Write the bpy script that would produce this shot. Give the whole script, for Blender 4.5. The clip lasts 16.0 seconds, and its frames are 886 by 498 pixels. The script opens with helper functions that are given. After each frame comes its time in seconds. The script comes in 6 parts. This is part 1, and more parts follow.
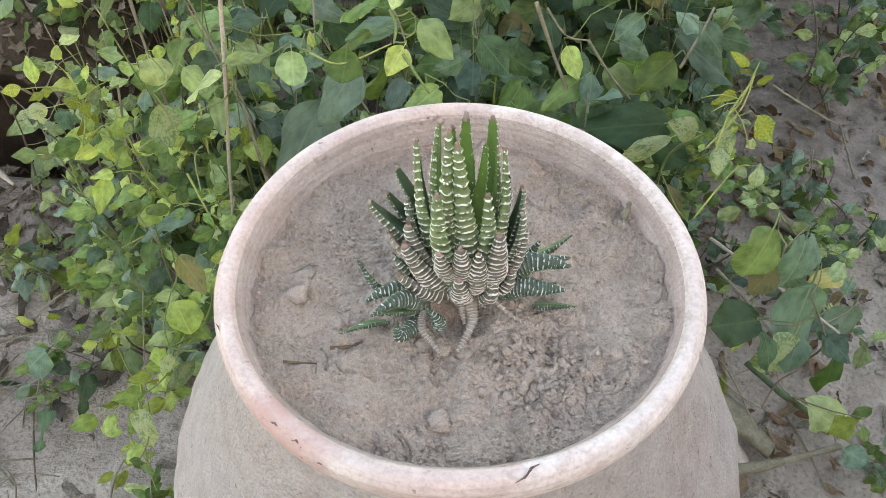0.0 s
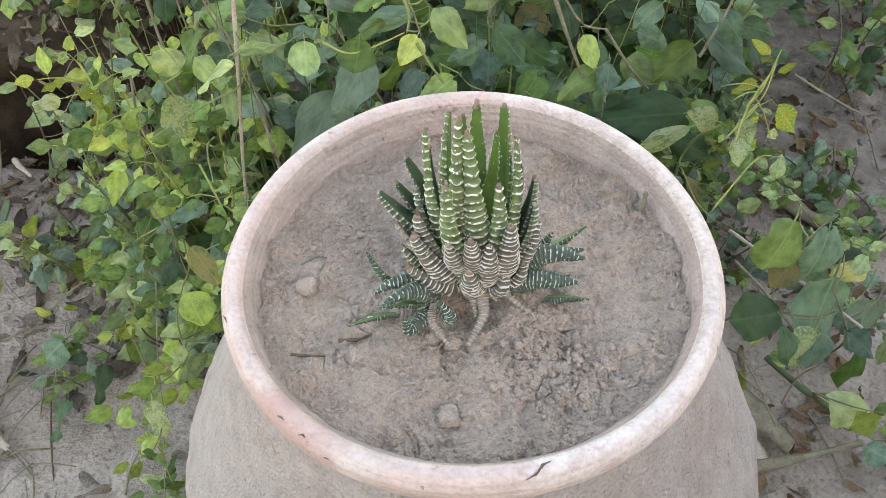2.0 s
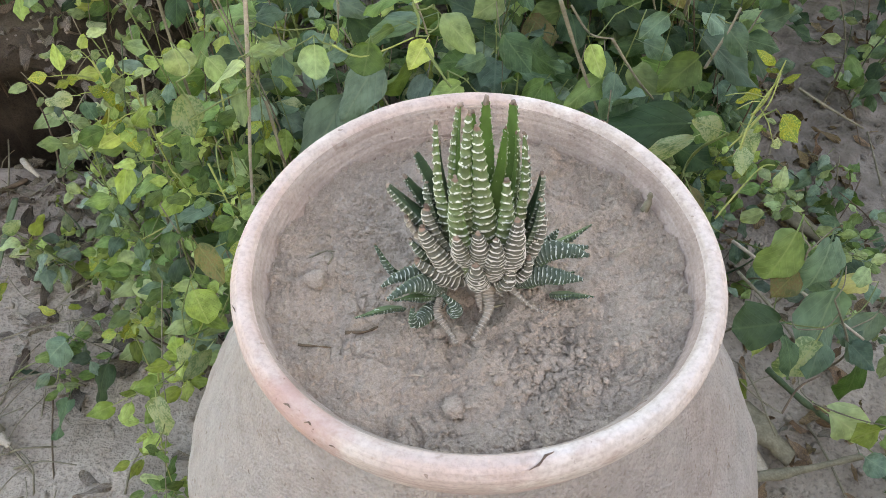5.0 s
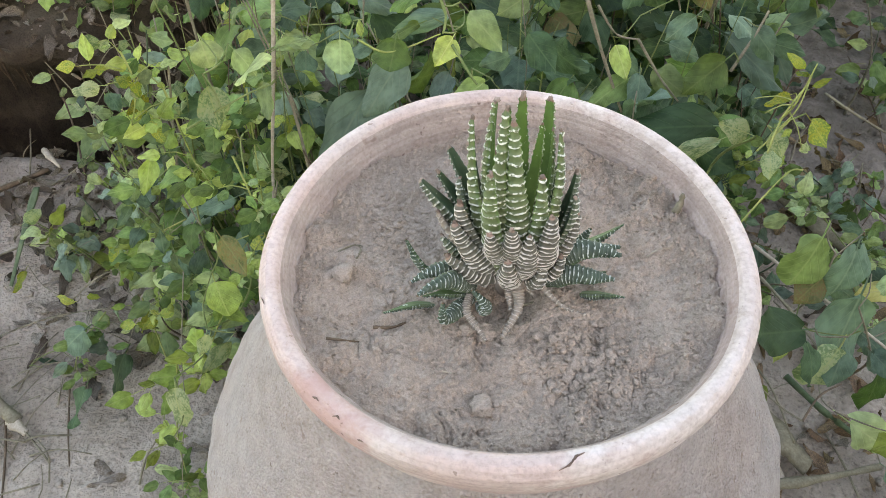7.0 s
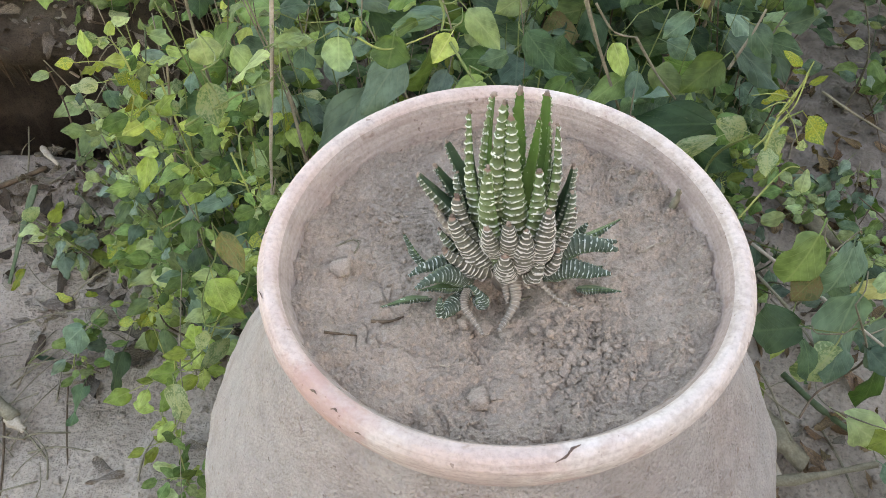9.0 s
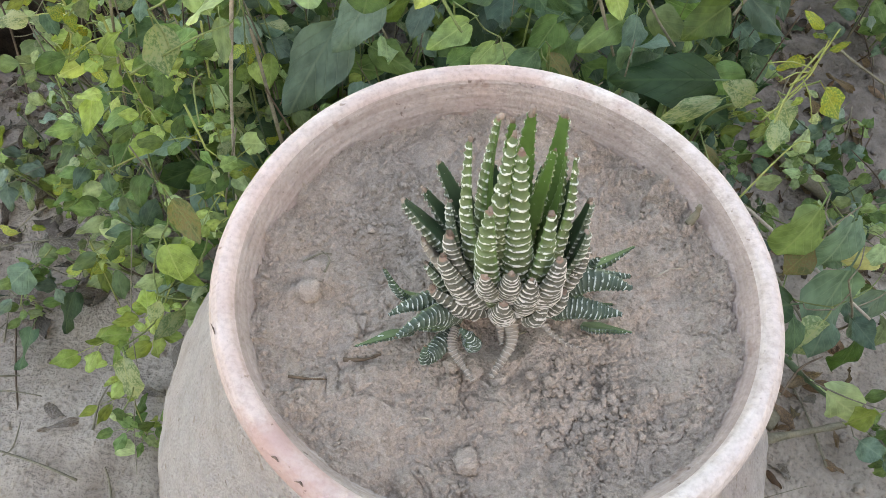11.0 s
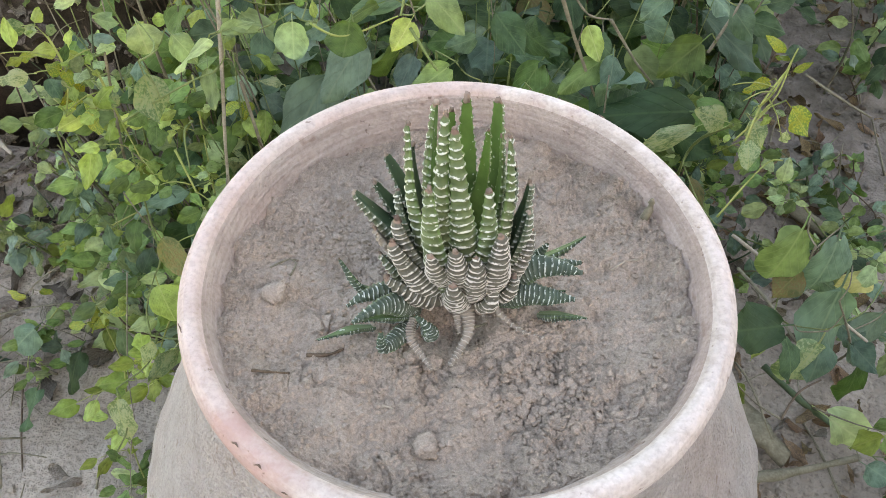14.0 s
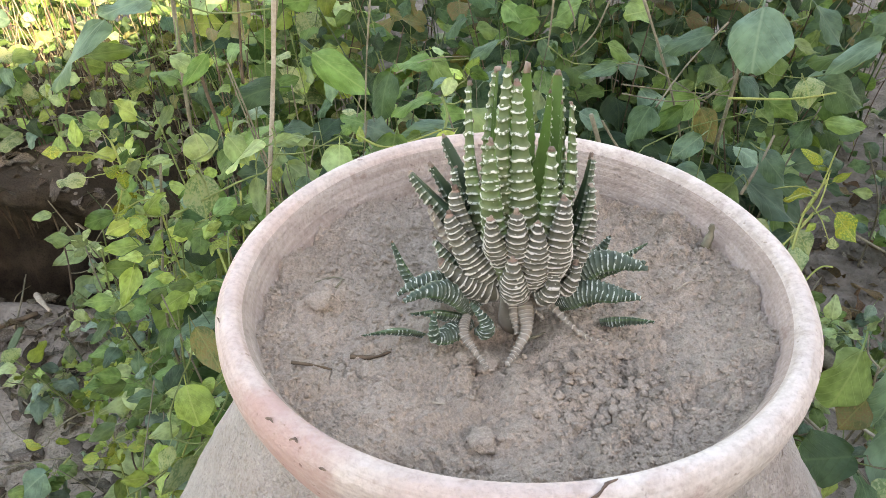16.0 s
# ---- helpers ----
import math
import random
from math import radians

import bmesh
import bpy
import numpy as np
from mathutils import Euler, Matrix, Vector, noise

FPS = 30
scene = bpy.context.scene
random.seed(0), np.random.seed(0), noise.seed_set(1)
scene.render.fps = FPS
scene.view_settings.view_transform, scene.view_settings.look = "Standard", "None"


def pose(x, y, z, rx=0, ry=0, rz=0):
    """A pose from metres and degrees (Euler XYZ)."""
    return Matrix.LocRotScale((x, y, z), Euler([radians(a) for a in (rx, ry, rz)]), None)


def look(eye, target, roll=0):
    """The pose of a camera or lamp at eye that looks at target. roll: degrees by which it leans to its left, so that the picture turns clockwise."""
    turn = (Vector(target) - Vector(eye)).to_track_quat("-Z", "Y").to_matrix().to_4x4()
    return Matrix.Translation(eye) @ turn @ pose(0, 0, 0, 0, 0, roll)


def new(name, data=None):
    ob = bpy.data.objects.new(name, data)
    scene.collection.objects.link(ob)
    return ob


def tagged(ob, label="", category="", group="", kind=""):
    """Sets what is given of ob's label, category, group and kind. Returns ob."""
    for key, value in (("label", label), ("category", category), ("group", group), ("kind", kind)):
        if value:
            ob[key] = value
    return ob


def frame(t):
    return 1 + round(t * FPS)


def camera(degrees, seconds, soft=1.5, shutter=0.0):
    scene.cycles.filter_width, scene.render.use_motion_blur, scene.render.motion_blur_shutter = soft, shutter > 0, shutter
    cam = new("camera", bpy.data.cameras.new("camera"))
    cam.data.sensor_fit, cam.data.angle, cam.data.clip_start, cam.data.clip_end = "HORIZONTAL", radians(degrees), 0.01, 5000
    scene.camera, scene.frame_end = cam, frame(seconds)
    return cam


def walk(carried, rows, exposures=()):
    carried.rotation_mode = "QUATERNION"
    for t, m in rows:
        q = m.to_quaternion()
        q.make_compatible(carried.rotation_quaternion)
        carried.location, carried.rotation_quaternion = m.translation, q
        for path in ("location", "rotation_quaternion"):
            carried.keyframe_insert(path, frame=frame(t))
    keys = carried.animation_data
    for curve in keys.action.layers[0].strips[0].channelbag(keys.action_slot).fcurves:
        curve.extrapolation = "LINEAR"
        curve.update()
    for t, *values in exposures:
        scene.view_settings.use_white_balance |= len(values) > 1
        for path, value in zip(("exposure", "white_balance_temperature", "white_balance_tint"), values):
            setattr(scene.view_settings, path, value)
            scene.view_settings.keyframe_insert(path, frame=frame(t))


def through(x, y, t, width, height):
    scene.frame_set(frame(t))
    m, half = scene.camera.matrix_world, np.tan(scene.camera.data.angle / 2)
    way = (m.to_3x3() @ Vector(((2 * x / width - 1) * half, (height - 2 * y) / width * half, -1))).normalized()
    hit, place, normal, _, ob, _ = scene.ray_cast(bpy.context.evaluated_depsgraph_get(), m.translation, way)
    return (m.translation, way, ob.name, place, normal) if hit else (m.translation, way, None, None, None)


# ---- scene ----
cam = camera(60.9, 16.0, soft=0.8)
METRES, TILT, LEAN, TURN = 0.5285, -52.766, 0.917, -0.140
EYE = (-0.00370, -0.22393, 0.96255)
ROWS = [
    (0.0, 0.0, 0.0, 0.0, 0.0, 0.0, -0.0),
    (0.5, 0.0238, 0.0052, 0.0093, -0.06, 0.14, 1.54),
    (1.0, 0.0133, -0.0125, -0.0, 0.95, 0.44, 0.72),
    (1.5, 0.0147, -0.0052, 0.0009, 0.87, -0.05, 0.78),
    (2.0, 0.0061, 0.0149, -0.0011, 1.32, -0.57, -0.09),
    (2.5, -0.0104, 0.0298, 0.0018, 1.52, -0.82, -0.88),
    (3.0, -0.0128, 0.0134, -0.0117, 1.36, -0.43, -1.31),
    (3.5, 0.0013, -0.0003, -0.0151, 0.92, 0.4, -0.78),
    (4.0, 0.0026, 0.0052, -0.0128, 1.22, 0.2, -0.91),
    (6.5, -0.0086, 0.0031, -0.0236, 1.93, 0.63, -2.05),
    (7.0, -0.0154, 0.0093, -0.0205, 2.34, 0.29, -2.48),
    (7.5, -0.0122, 0.0041, -0.0261, 1.99, 0.58, -2.56),
    (8.0, -0.011, -0.0016, -0.0337, 1.66, 0.7, -2.53),
    (8.5, -0.0119, 0.0034, -0.0293, 2.01, 0.36, -2.5),
    (9.0, -0.014, 0.0061, -0.0253, 2.23, 0.27, -2.53),
    (11.5, -0.0408, 0.1614, 0.0956, -0.39, -8.45, -4.53),
    (12.0, -0.0215, 0.2121, 0.1052, -0.49, -9.03, -3.86),
    (12.5, 0.0056, 0.2297, 0.1102, -0.55, -8.81, -3.04),
    (13.0, 0.006, 0.2233, 0.1083, -0.16, -8.45, -2.9),
    (13.5, 0.0074, 0.1891, 0.0916, 0.38, -6.79, -2.54),
    (14.0, 0.0141, 0.0854, 0.0149, 0.97, -1.46, -1.92),
    (14.5, 0.0258, 0.0117, -0.0354, 1.82, 5.47, -0.02),
    (15.0, 0.0178, -0.0149, -0.0788, 2.96, 10.71, 0.09),
    (15.5, 0.0072, 0.0692, -0.1409, 2.7, 13.23, -1.96),
    (16.0, -0.0038, 0.1315, -0.1571, 2.74, 15.01, -3.03),
]
walk(cam, [(t, pose(*EYE, TILT, LEAN, TURN) @ pose(METRES * x, METRES * y, METRES * z, 90 + pitch, roll, yaw)) for t, x, y, z, yaw, pitch, roll in ROWS], [(0.0, 2.7, 9900, 17), (2.2, 2.69, 9900, 17), (3.0, 2.6, 9900, 17), (13.5, 2.6, 9900, 17), (14.5, 2.67, 9900, 17), (16.0, 2.7, 9900, 17)])
from mathutils.bvhtree import BVHTree


# ---- world, sun and sky ----
world = bpy.data.worlds.new("world")
scene.world = world
world.use_nodes = True
wn = world.node_tree
sky = wn.nodes.new("ShaderNodeTexSky")
sky.sky_type, sky.sun_disc, sky.sun_elevation, sky.sun_rotation = "NISHITA", False, radians(25), radians(143)
sky.air_density, sky.dust_density, sky.ozone_density = 1.0, 0.8, 1.0
wn.nodes["Background"].inputs[1].default_value = 0.15
wn.links.new(sky.outputs[0], wn.nodes["Background"].inputs[0])
sun = new("sun", bpy.data.lights.new("sun", "SUN"))
sun.data.energy, sun.data.angle, sun.data.color = 4.0, radians(0.6), (1.0, 0.93, 0.82)
sun.matrix_world = look((0.6 * 5, -0.8 * 5, 5 * math.tan(radians(25))), (0, 0, 0))

# ---- materials ----


def material(name, rough=0.8, spec=0.3):
    m = bpy.data.materials.new(name)
    m.use_nodes = True
    nt = m.node_tree
    b = nt.nodes["Principled BSDF"]
    b.inputs["Roughness"].default_value = rough
    b.inputs["Specular IOR Level"].default_value = spec
    return m, nt, b


def nd(nt, kind, **sets):
    n = nt.nodes.new(kind)
    for key, value in sets.items():
        if key in n.inputs:
            n.inputs[key].default_value = value
    return n


def noise_tex(nt, scale, detail=4.0, coord=None, rough=0.55):
    n = nd(nt, "ShaderNodeTexNoise", Scale=scale, Detail=detail, Roughness=rough)
    if coord is None:
        coord = nt.nodes.new("ShaderNodeTexCoord").outputs["Object"]
    nt.links.new(coord, n.inputs["Vector"])
    return n.outputs["Fac"]


def ramp(nt, fac, stops):
    r = nt.nodes.new("ShaderNodeValToRGB")
    while len(r.color_ramp.elements) < len(stops):
        r.color_ramp.elements.new(0.5)
    for e, (p, c) in zip(r.color_ramp.elements, stops):
        e.position, e.color = p, (*c, 1) if len(c) == 3 else c
    nt.links.new(fac, r.inputs[0])
    return r.outputs[0]


def mix(nt, fac, a, b, blend="MIX"):
    n = nt.nodes.new("ShaderNodeMix")
    n.data_type, n.blend_type = "RGBA", blend
    for socket, value in ((n.inputs[0], fac), (n.inputs[6], a), (n.inputs[7], b)):
        if isinstance(value, (int, float)):
            socket.default_value = value
        elif isinstance(value, tuple):
            socket.default_value = (*value, 1)
        else:
            nt.links.new(value, socket)
    return n.outputs[2]


def calc(nt, op, a, b=0.0, c=0.0):
    n = nt.nodes.new("ShaderNodeMath")
    n.operation = op
    for socket, value in zip(n.inputs, (a, b, c)):
        if isinstance(value, (int, float)):
            socket.default_value = value
        else:
            nt.links.new(value, socket)
    return n.outputs[0]


def bump(nt, b, height, strength, dist):
    n = nd(nt, "ShaderNodeBump", Strength=strength, Distance=dist)
    nt.links.new(height, n.inputs["Height"])
    nt.links.new(n.outputs[0], b.inputs["Normal"])


def clay_material(name, pink, pale, dusty, fine, lime=0.0, relief=0.0014, streak=0.6, bare=None):
    m, nt, b = material(name, 0.92, 0.15)
    big, small, grain = noise_tex(nt, 14, 5), noise_tex(nt, 60, 6), noise_tex(nt, fine, 3)
    col = ramp(nt, big, [(0.32, pink), (0.5, pale), (0.68, dusty)])
    spots = ramp(nt, noise_tex(nt, 95, 2), [(0.66, (1, 1, 1)), (0.74, (0.55, 0.42, 0.36))])
    col = mix(nt, 0.55, col, spots, "MULTIPLY")
    wear = ramp(nt, small, [(0.3, (0.86, 0.84, 0.82)), (0.62, (1.04, 1.04, 1.03))])
    col = mix(nt, 1.0, col, wear, "MULTIPLY")
    if lime:
        xyz = nt.nodes.new("ShaderNodeSeparateXYZ")
        nt.links.new(nt.nodes.new("ShaderNodeTexCoord").outputs["Object"], xyz.inputs[0])
        side = calc(nt, "ADD", calc(nt, "MULTIPLY", xyz.outputs[0], 4.0), calc(nt, "ADD", calc(nt, "MULTIPLY", small, 0.7), calc(nt, "MULTIPLY", big, 0.9)))
        white = ramp(nt, side, [(0.86, (0, 0, 0)), (1.15, (1, 1, 1))])
        crust = ramp(nt, noise_tex(nt, 160, 4), [(0.36, (0.54, 0.5, 0.45)), (0.52, (0.72, 0.69, 0.65))])
        col = mix(nt, calc(nt, "MULTIPLY", white, lime), col, crust)
    stretch = nt.nodes.new("ShaderNodeVectorMath")
    stretch.operation = "MULTIPLY"
    stretch.inputs[1].default_value = (9, 9, 420)
    nt.links.new(nt.nodes.new("ShaderNodeTexCoord").outputs["Object"], stretch.inputs[0])
    turned = noise_tex(nt, 1.0, 4, stretch.outputs[0])
    col = mix(nt, streak, col, ramp(nt, turned, [(0.36, (0.84, 0.81, 0.79)), (0.6, (1.04, 1.04, 1.04))]), "MULTIPLY")
    col = mix(nt, 0.5, col, ramp(nt, noise_tex(nt, 480, 3), [(0.34, (0.8, 0.78, 0.76)), (0.5, (1, 1, 1)), (0.68, (1.1, 1.1, 1.1))]), "MULTIPLY")
    if bare:
        away = nt.nodes.new("ShaderNodeVectorMath")
        away.operation = "DISTANCE"
        away.inputs[1].default_value = bare
        nt.links.new(nt.nodes.new("ShaderNodeTexCoord").outputs["Object"], away.inputs[0])
        reach = calc(nt, "ADD", away.outputs["Value"], calc(nt, "MULTIPLY", calc(nt, "SUBTRACT", small, 0.5), 0.07))
        col = mix(nt, ramp(nt, reach, [(0.012, (0.75, 0.75, 0.75)), (0.042, (0, 0, 0))]), col, (0.5, 0.31, 0.275))
    fleck = ramp(nt, noise_tex(nt, 210, 2), [(0.69, (1, 1, 1)), (0.75, (0.4, 0.34, 0.3))])
    col = mix(nt, 0.7, col, fleck, "MULTIPLY")
    nt.links.new(col, b.inputs["Base Color"])
    bump(nt, b, calc(nt, "ADD", calc(nt, "MULTIPLY_ADD", small, 1.2, calc(nt, "MULTIPLY", turned, 0.8 * streak)), grain), 0.9, relief)
    return m


CLAY_BODY = clay_material("clay_body", (0.48, 0.415, 0.385), (0.505, 0.455, 0.428), (0.48, 0.445, 0.422), 420, 0.0, 0.0075, 0.1)
CLAY_RIM = clay_material("clay_rim", (0.57, 0.42, 0.385), (0.6, 0.485, 0.45), (0.62, 0.56, 0.525), 300, 0.5, bare=(-0.078, -0.092, 0.642))
CLAY_INSIDE = clay_material("clay_inside", (0.47, 0.365, 0.33), (0.46, 0.385, 0.35), (0.45, 0.4, 0.37), 350, 0.0, 0.0022, streak=0.8)


def earth_material(name, dark, mid, pale, scale, depth, grain=40, speck=0.6):
    m, nt, b = material(name, 0.97, 0.1)
    a, c, g = noise_tex(nt, scale, 6), noise_tex(nt, scale * 7, 5), noise_tex(nt, scale * grain, 4)
    col = ramp(nt, a, [(0.28, dark), (0.5, mid), (0.72, pale)])
    col = mix(nt, 1.0, col, ramp(nt, c, [(0.28, (0.82, 0.8, 0.78)), (0.6, (1.05, 1.05, 1.04))]), "MULTIPLY")
    col = mix(nt, speck, col, ramp(nt, g, [(0.34, (0.5, 0.48, 0.46)), (0.45, (0.95, 0.95, 0.95)), (0.68, (1.2, 1.19, 1.18))]), "MULTIPLY")
    nt.links.new(col, b.inputs["Base Color"])
    bump(nt, b, calc(nt, "ADD", calc(nt, "MULTIPLY", c, 1.3), g), 1.0, depth)
    return m


def silt_material(name, base):
    """Dry fine silt: one even colour, sandy grain and a rough skin."""
    m, nt, b = material(name, 0.97, 0.1)
    wide, mid, grain = noise_tex(nt, 16, 4), noise_tex(nt, 420, 4, rough=0.7), noise_tex(nt, 1300, 2)
    col = mix(nt, 1.0, base, ramp(nt, wide, [(0.3, (0.95, 0.95, 0.95)), (0.7, (1.04, 1.04, 1.04))]), "MULTIPLY")
    col = mix(nt, 1.0, col, ramp(nt, mid, [(0.3, (0.8, 0.79, 0.78)), (0.5, (1, 1, 1)), (0.7, (1.1, 1.1, 1.1))]), "MULTIPLY")
    col = mix(nt, 1.0, col, ramp(nt, grain, [(0.3, (0.82, 0.82, 0.82)), (0.7, (1.13, 1.13, 1.13))]), "MULTIPLY")
    nt.links.new(col, b.inputs["Base Color"])
    bump(nt, b, calc(nt, "ADD", mid, calc(nt, "MULTIPLY", grain, 0.5)), 1.0, 0.0016)
    return m


SOIL = silt_material("potting_soil", (0.44, 0.362, 0.3))
EARTH = earth_material("earth", (0.27, 0.222, 0.18), (0.4, 0.34, 0.285), (0.51, 0.445, 0.382), 4, 0.008)
def darken_patch(m):
    """Darker earth in a ragged patch under the plants, behind the jar."""
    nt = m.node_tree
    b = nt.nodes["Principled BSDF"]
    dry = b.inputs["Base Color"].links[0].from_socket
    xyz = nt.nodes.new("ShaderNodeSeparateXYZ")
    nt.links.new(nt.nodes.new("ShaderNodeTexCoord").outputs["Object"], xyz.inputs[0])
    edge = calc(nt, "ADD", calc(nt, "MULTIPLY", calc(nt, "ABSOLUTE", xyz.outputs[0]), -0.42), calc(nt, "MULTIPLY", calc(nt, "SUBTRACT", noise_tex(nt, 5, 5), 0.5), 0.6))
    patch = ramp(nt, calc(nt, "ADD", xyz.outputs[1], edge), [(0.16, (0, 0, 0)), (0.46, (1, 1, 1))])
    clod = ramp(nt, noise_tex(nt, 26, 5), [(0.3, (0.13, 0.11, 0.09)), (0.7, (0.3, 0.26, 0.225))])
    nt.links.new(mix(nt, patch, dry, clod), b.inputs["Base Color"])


darken_patch(EARTH)
# dark soil of the bank, with the hollow's shade put into its colour
SHADED_EARTH = earth_material("shaded_earth", (0.035, 0.027, 0.02), (0.075, 0.058, 0.043), (0.15, 0.12, 0.09), 9, 0.008)


def leaf_material(name, base, vein, second=None, rough=0.55, through=0.3):
    m, nt, b = material(name, rough, 0.25)
    info, isle = nt.nodes.new("ShaderNodeObjectInfo"), nt.nodes.new("ShaderNodeNewGeometry")
    chance = calc(nt, "FRACT", calc(nt, "ADD", info.outputs["Random"], isle.outputs["Random Per Island"]))
    co = nt.nodes.new("ShaderNodeTexCoord")
    hue = nd(nt, "ShaderNodeHueSaturation")
    uv = nt.nodes.new("ShaderNodeSeparateXYZ")
    nt.links.new(co.outputs["UV"], uv.inputs[0])
    shift = nt.nodes.new("ShaderNodeVectorMath")
    nt.links.new(co.outputs["UV"], shift.inputs[0])
    add = nt.nodes.new("ShaderNodeCombineXYZ")
    nt.links.new(calc(nt, "MULTIPLY", chance, 37.0), add.inputs[0])
    nt.links.new(add.outputs[0], shift.inputs[1])
    blotch = noise_tex(nt, 3.2, 4, shift.outputs[0])
    fine = noise_tex(nt, 16, 4, shift.outputs[0])
    col = mix(nt, ramp(nt, blotch, [(0.35, (0, 0, 0)), (0.65, (1, 1, 1))]), tuple(v * 0.8 for v in base), tuple(min(1, v * 1.4 + 0.014) for v in base))
    if second:
        speck = ramp(nt, calc(nt, "ADD", calc(nt, "MULTIPLY", fine, 0.6), calc(nt, "MULTIPLY", blotch, 0.45)), [(0.48, (0, 0, 0)), (0.56, (1, 1, 1))])
        col = mix(nt, speck, col, second)
    side = calc(nt, "ABSOLUTE", calc(nt, "SUBTRACT", uv.outputs[0], 0.5))
    rib = ramp(nt, side, [(0.008, (1, 1, 1)), (0.03, (0, 0, 0))])
    ray = calc(nt, "PINGPONG", calc(nt, "SUBTRACT", calc(nt, "MULTIPLY", uv.outputs[1], 5.0), calc(nt, "MULTIPLY", side, 5.5)), 0.5)
    lines = ramp(nt, ray, [(0.02, (0.55, 0.55, 0.55)), (0.07, (0, 0, 0))])
    col = mix(nt, calc(nt, "MULTIPLY", calc(nt, "MAXIMUM", rib, lines), 0.7), col, vein)
    col = mix(nt, ramp(nt, fine, [(0.62, (0, 0, 0)), (0.85, (0.35, 0.35, 0.35))]), col, (0.32, 0.3, 0.22))
    nt.links.new(col, hue.inputs["Color"])
    nt.links.new(calc(nt, "MULTIPLY_ADD", chance, 0.04, 0.482), hue.inputs["Hue"])
    spread = calc(nt, "FRACT", calc(nt, "MULTIPLY", chance, 7.31))
    nt.links.new(calc(nt, "MULTIPLY_ADD", spread, 0.95, 0.38), hue.inputs["Value"])
    nt.links.new(calc(nt, "MULTIPLY_ADD", spread, -0.2, 1.08), hue.inputs["Saturation"])
    nt.links.new(hue.outputs[0], b.inputs["Base Color"])
    bump(nt, b, calc(nt, "ADD", calc(nt, "MULTIPLY", lines, -0.9), fine), 0.7, 0.0016)
    tr = nt.nodes.new("ShaderNodeBsdfTranslucent")
    nt.links.new(mix(nt, 1.0, hue.outputs[0], (1.35, 1.3, 0.6), "MULTIPLY"), tr.inputs["Color"])
    ms = nt.nodes.new("ShaderNodeMixShader")
    ms.inputs[0].default_value = through
    nt.links.new(b.outputs[0], ms.inputs[1])
    nt.links.new(tr.outputs[0], ms.inputs[2])
    nt.links.new(ms.outputs[0], nt.nodes["Material Output"].inputs["Surface"])
    return m


LEAF = {
    "dark": leaf_material("leaf_dark", (0.045, 0.1, 0.042), (0.1, 0.18, 0.08)),
    "blue": leaf_material("leaf_blue", (0.105, 0.19, 0.125), (0.2, 0.3, 0.2), rough=0.5),
    "glaucous": leaf_material("leaf_glaucous", (0.17, 0.26, 0.19), (0.27, 0.36, 0.26), rough=0.5),
    "mid": leaf_material("leaf_mid", (0.125, 0.22, 0.06), (0.23, 0.33, 0.12)),
    "light": leaf_material("leaf_light", (0.26, 0.36, 0.16), (0.4, 0.49, 0.25)),
    "lime": leaf_material("leaf_lime", (0.27, 0.37, 0.085), (0.42, 0.49, 0.17)),
    "mottled": leaf_material("leaf_mottled", (0.17, 0.26, 0.11), (0.38, 0.42, 0.18), (0.36, 0.41, 0.22)),
    "yellow": leaf_material("leaf_yellow", (0.42, 0.43, 0.06), (0.5, 0.48, 0.12), (0.2, 0.3, 0.06)),
    "olive": leaf_material("leaf_olive", (0.15, 0.17, 0.06), (0.26, 0.25, 0.1), (0.22, 0.17, 0.07)),
    "fallen": leaf_material("leaf_fallen", (0.52, 0.5, 0.16), (0.55, 0.52, 0.22), through=0.15),
    "dry": leaf_material("leaf_dry", (0.26, 0.17, 0.09), (0.36, 0.26, 0.15), (0.16, 0.11, 0.07), rough=0.85, through=0.12),
}


def bark_material(name, a, b_, rough=0.85):
    m, nt, b = material(name, rough, 0.2)
    n1, n2 = noise_tex(nt, 60, 4), noise_tex(nt, 350, 3)
    col = ramp(nt, n1, [(0.3, a), (0.7, b_)])
    col = mix(nt, 0.5, col, ramp(nt, n2, [(0.3, (0.6, 0.58, 0.55)), (0.65, (1.15, 1.15, 1.15))]), "MULTIPLY")
    nt.links.new(col, b.inputs["Base Color"])
    bump(nt, b, n2, 0.4, 0.001)
    return m


BARK = {
    "tan": bark_material("stem_tan", (0.17, 0.15, 0.105), (0.31, 0.28, 0.2)),
    "pale": bark_material("stem_pale", (0.38, 0.32, 0.25), (0.52, 0.46, 0.37)),
    "brown": bark_material("stem_brown", (0.09, 0.065, 0.045), (0.18, 0.13, 0.09)),
    "green": bark_material("stem_green", (0.13, 0.19, 0.06), (0.22, 0.26, 0.1), 0.6),
    "lime": bark_material("stem_lime", (0.24, 0.3, 0.08), (0.36, 0.38, 0.13), 0.6),
    "darkgreen": bark_material("stem_darkgreen", (0.06, 0.1, 0.05), (0.12, 0.16, 0.09), 0.6),
}


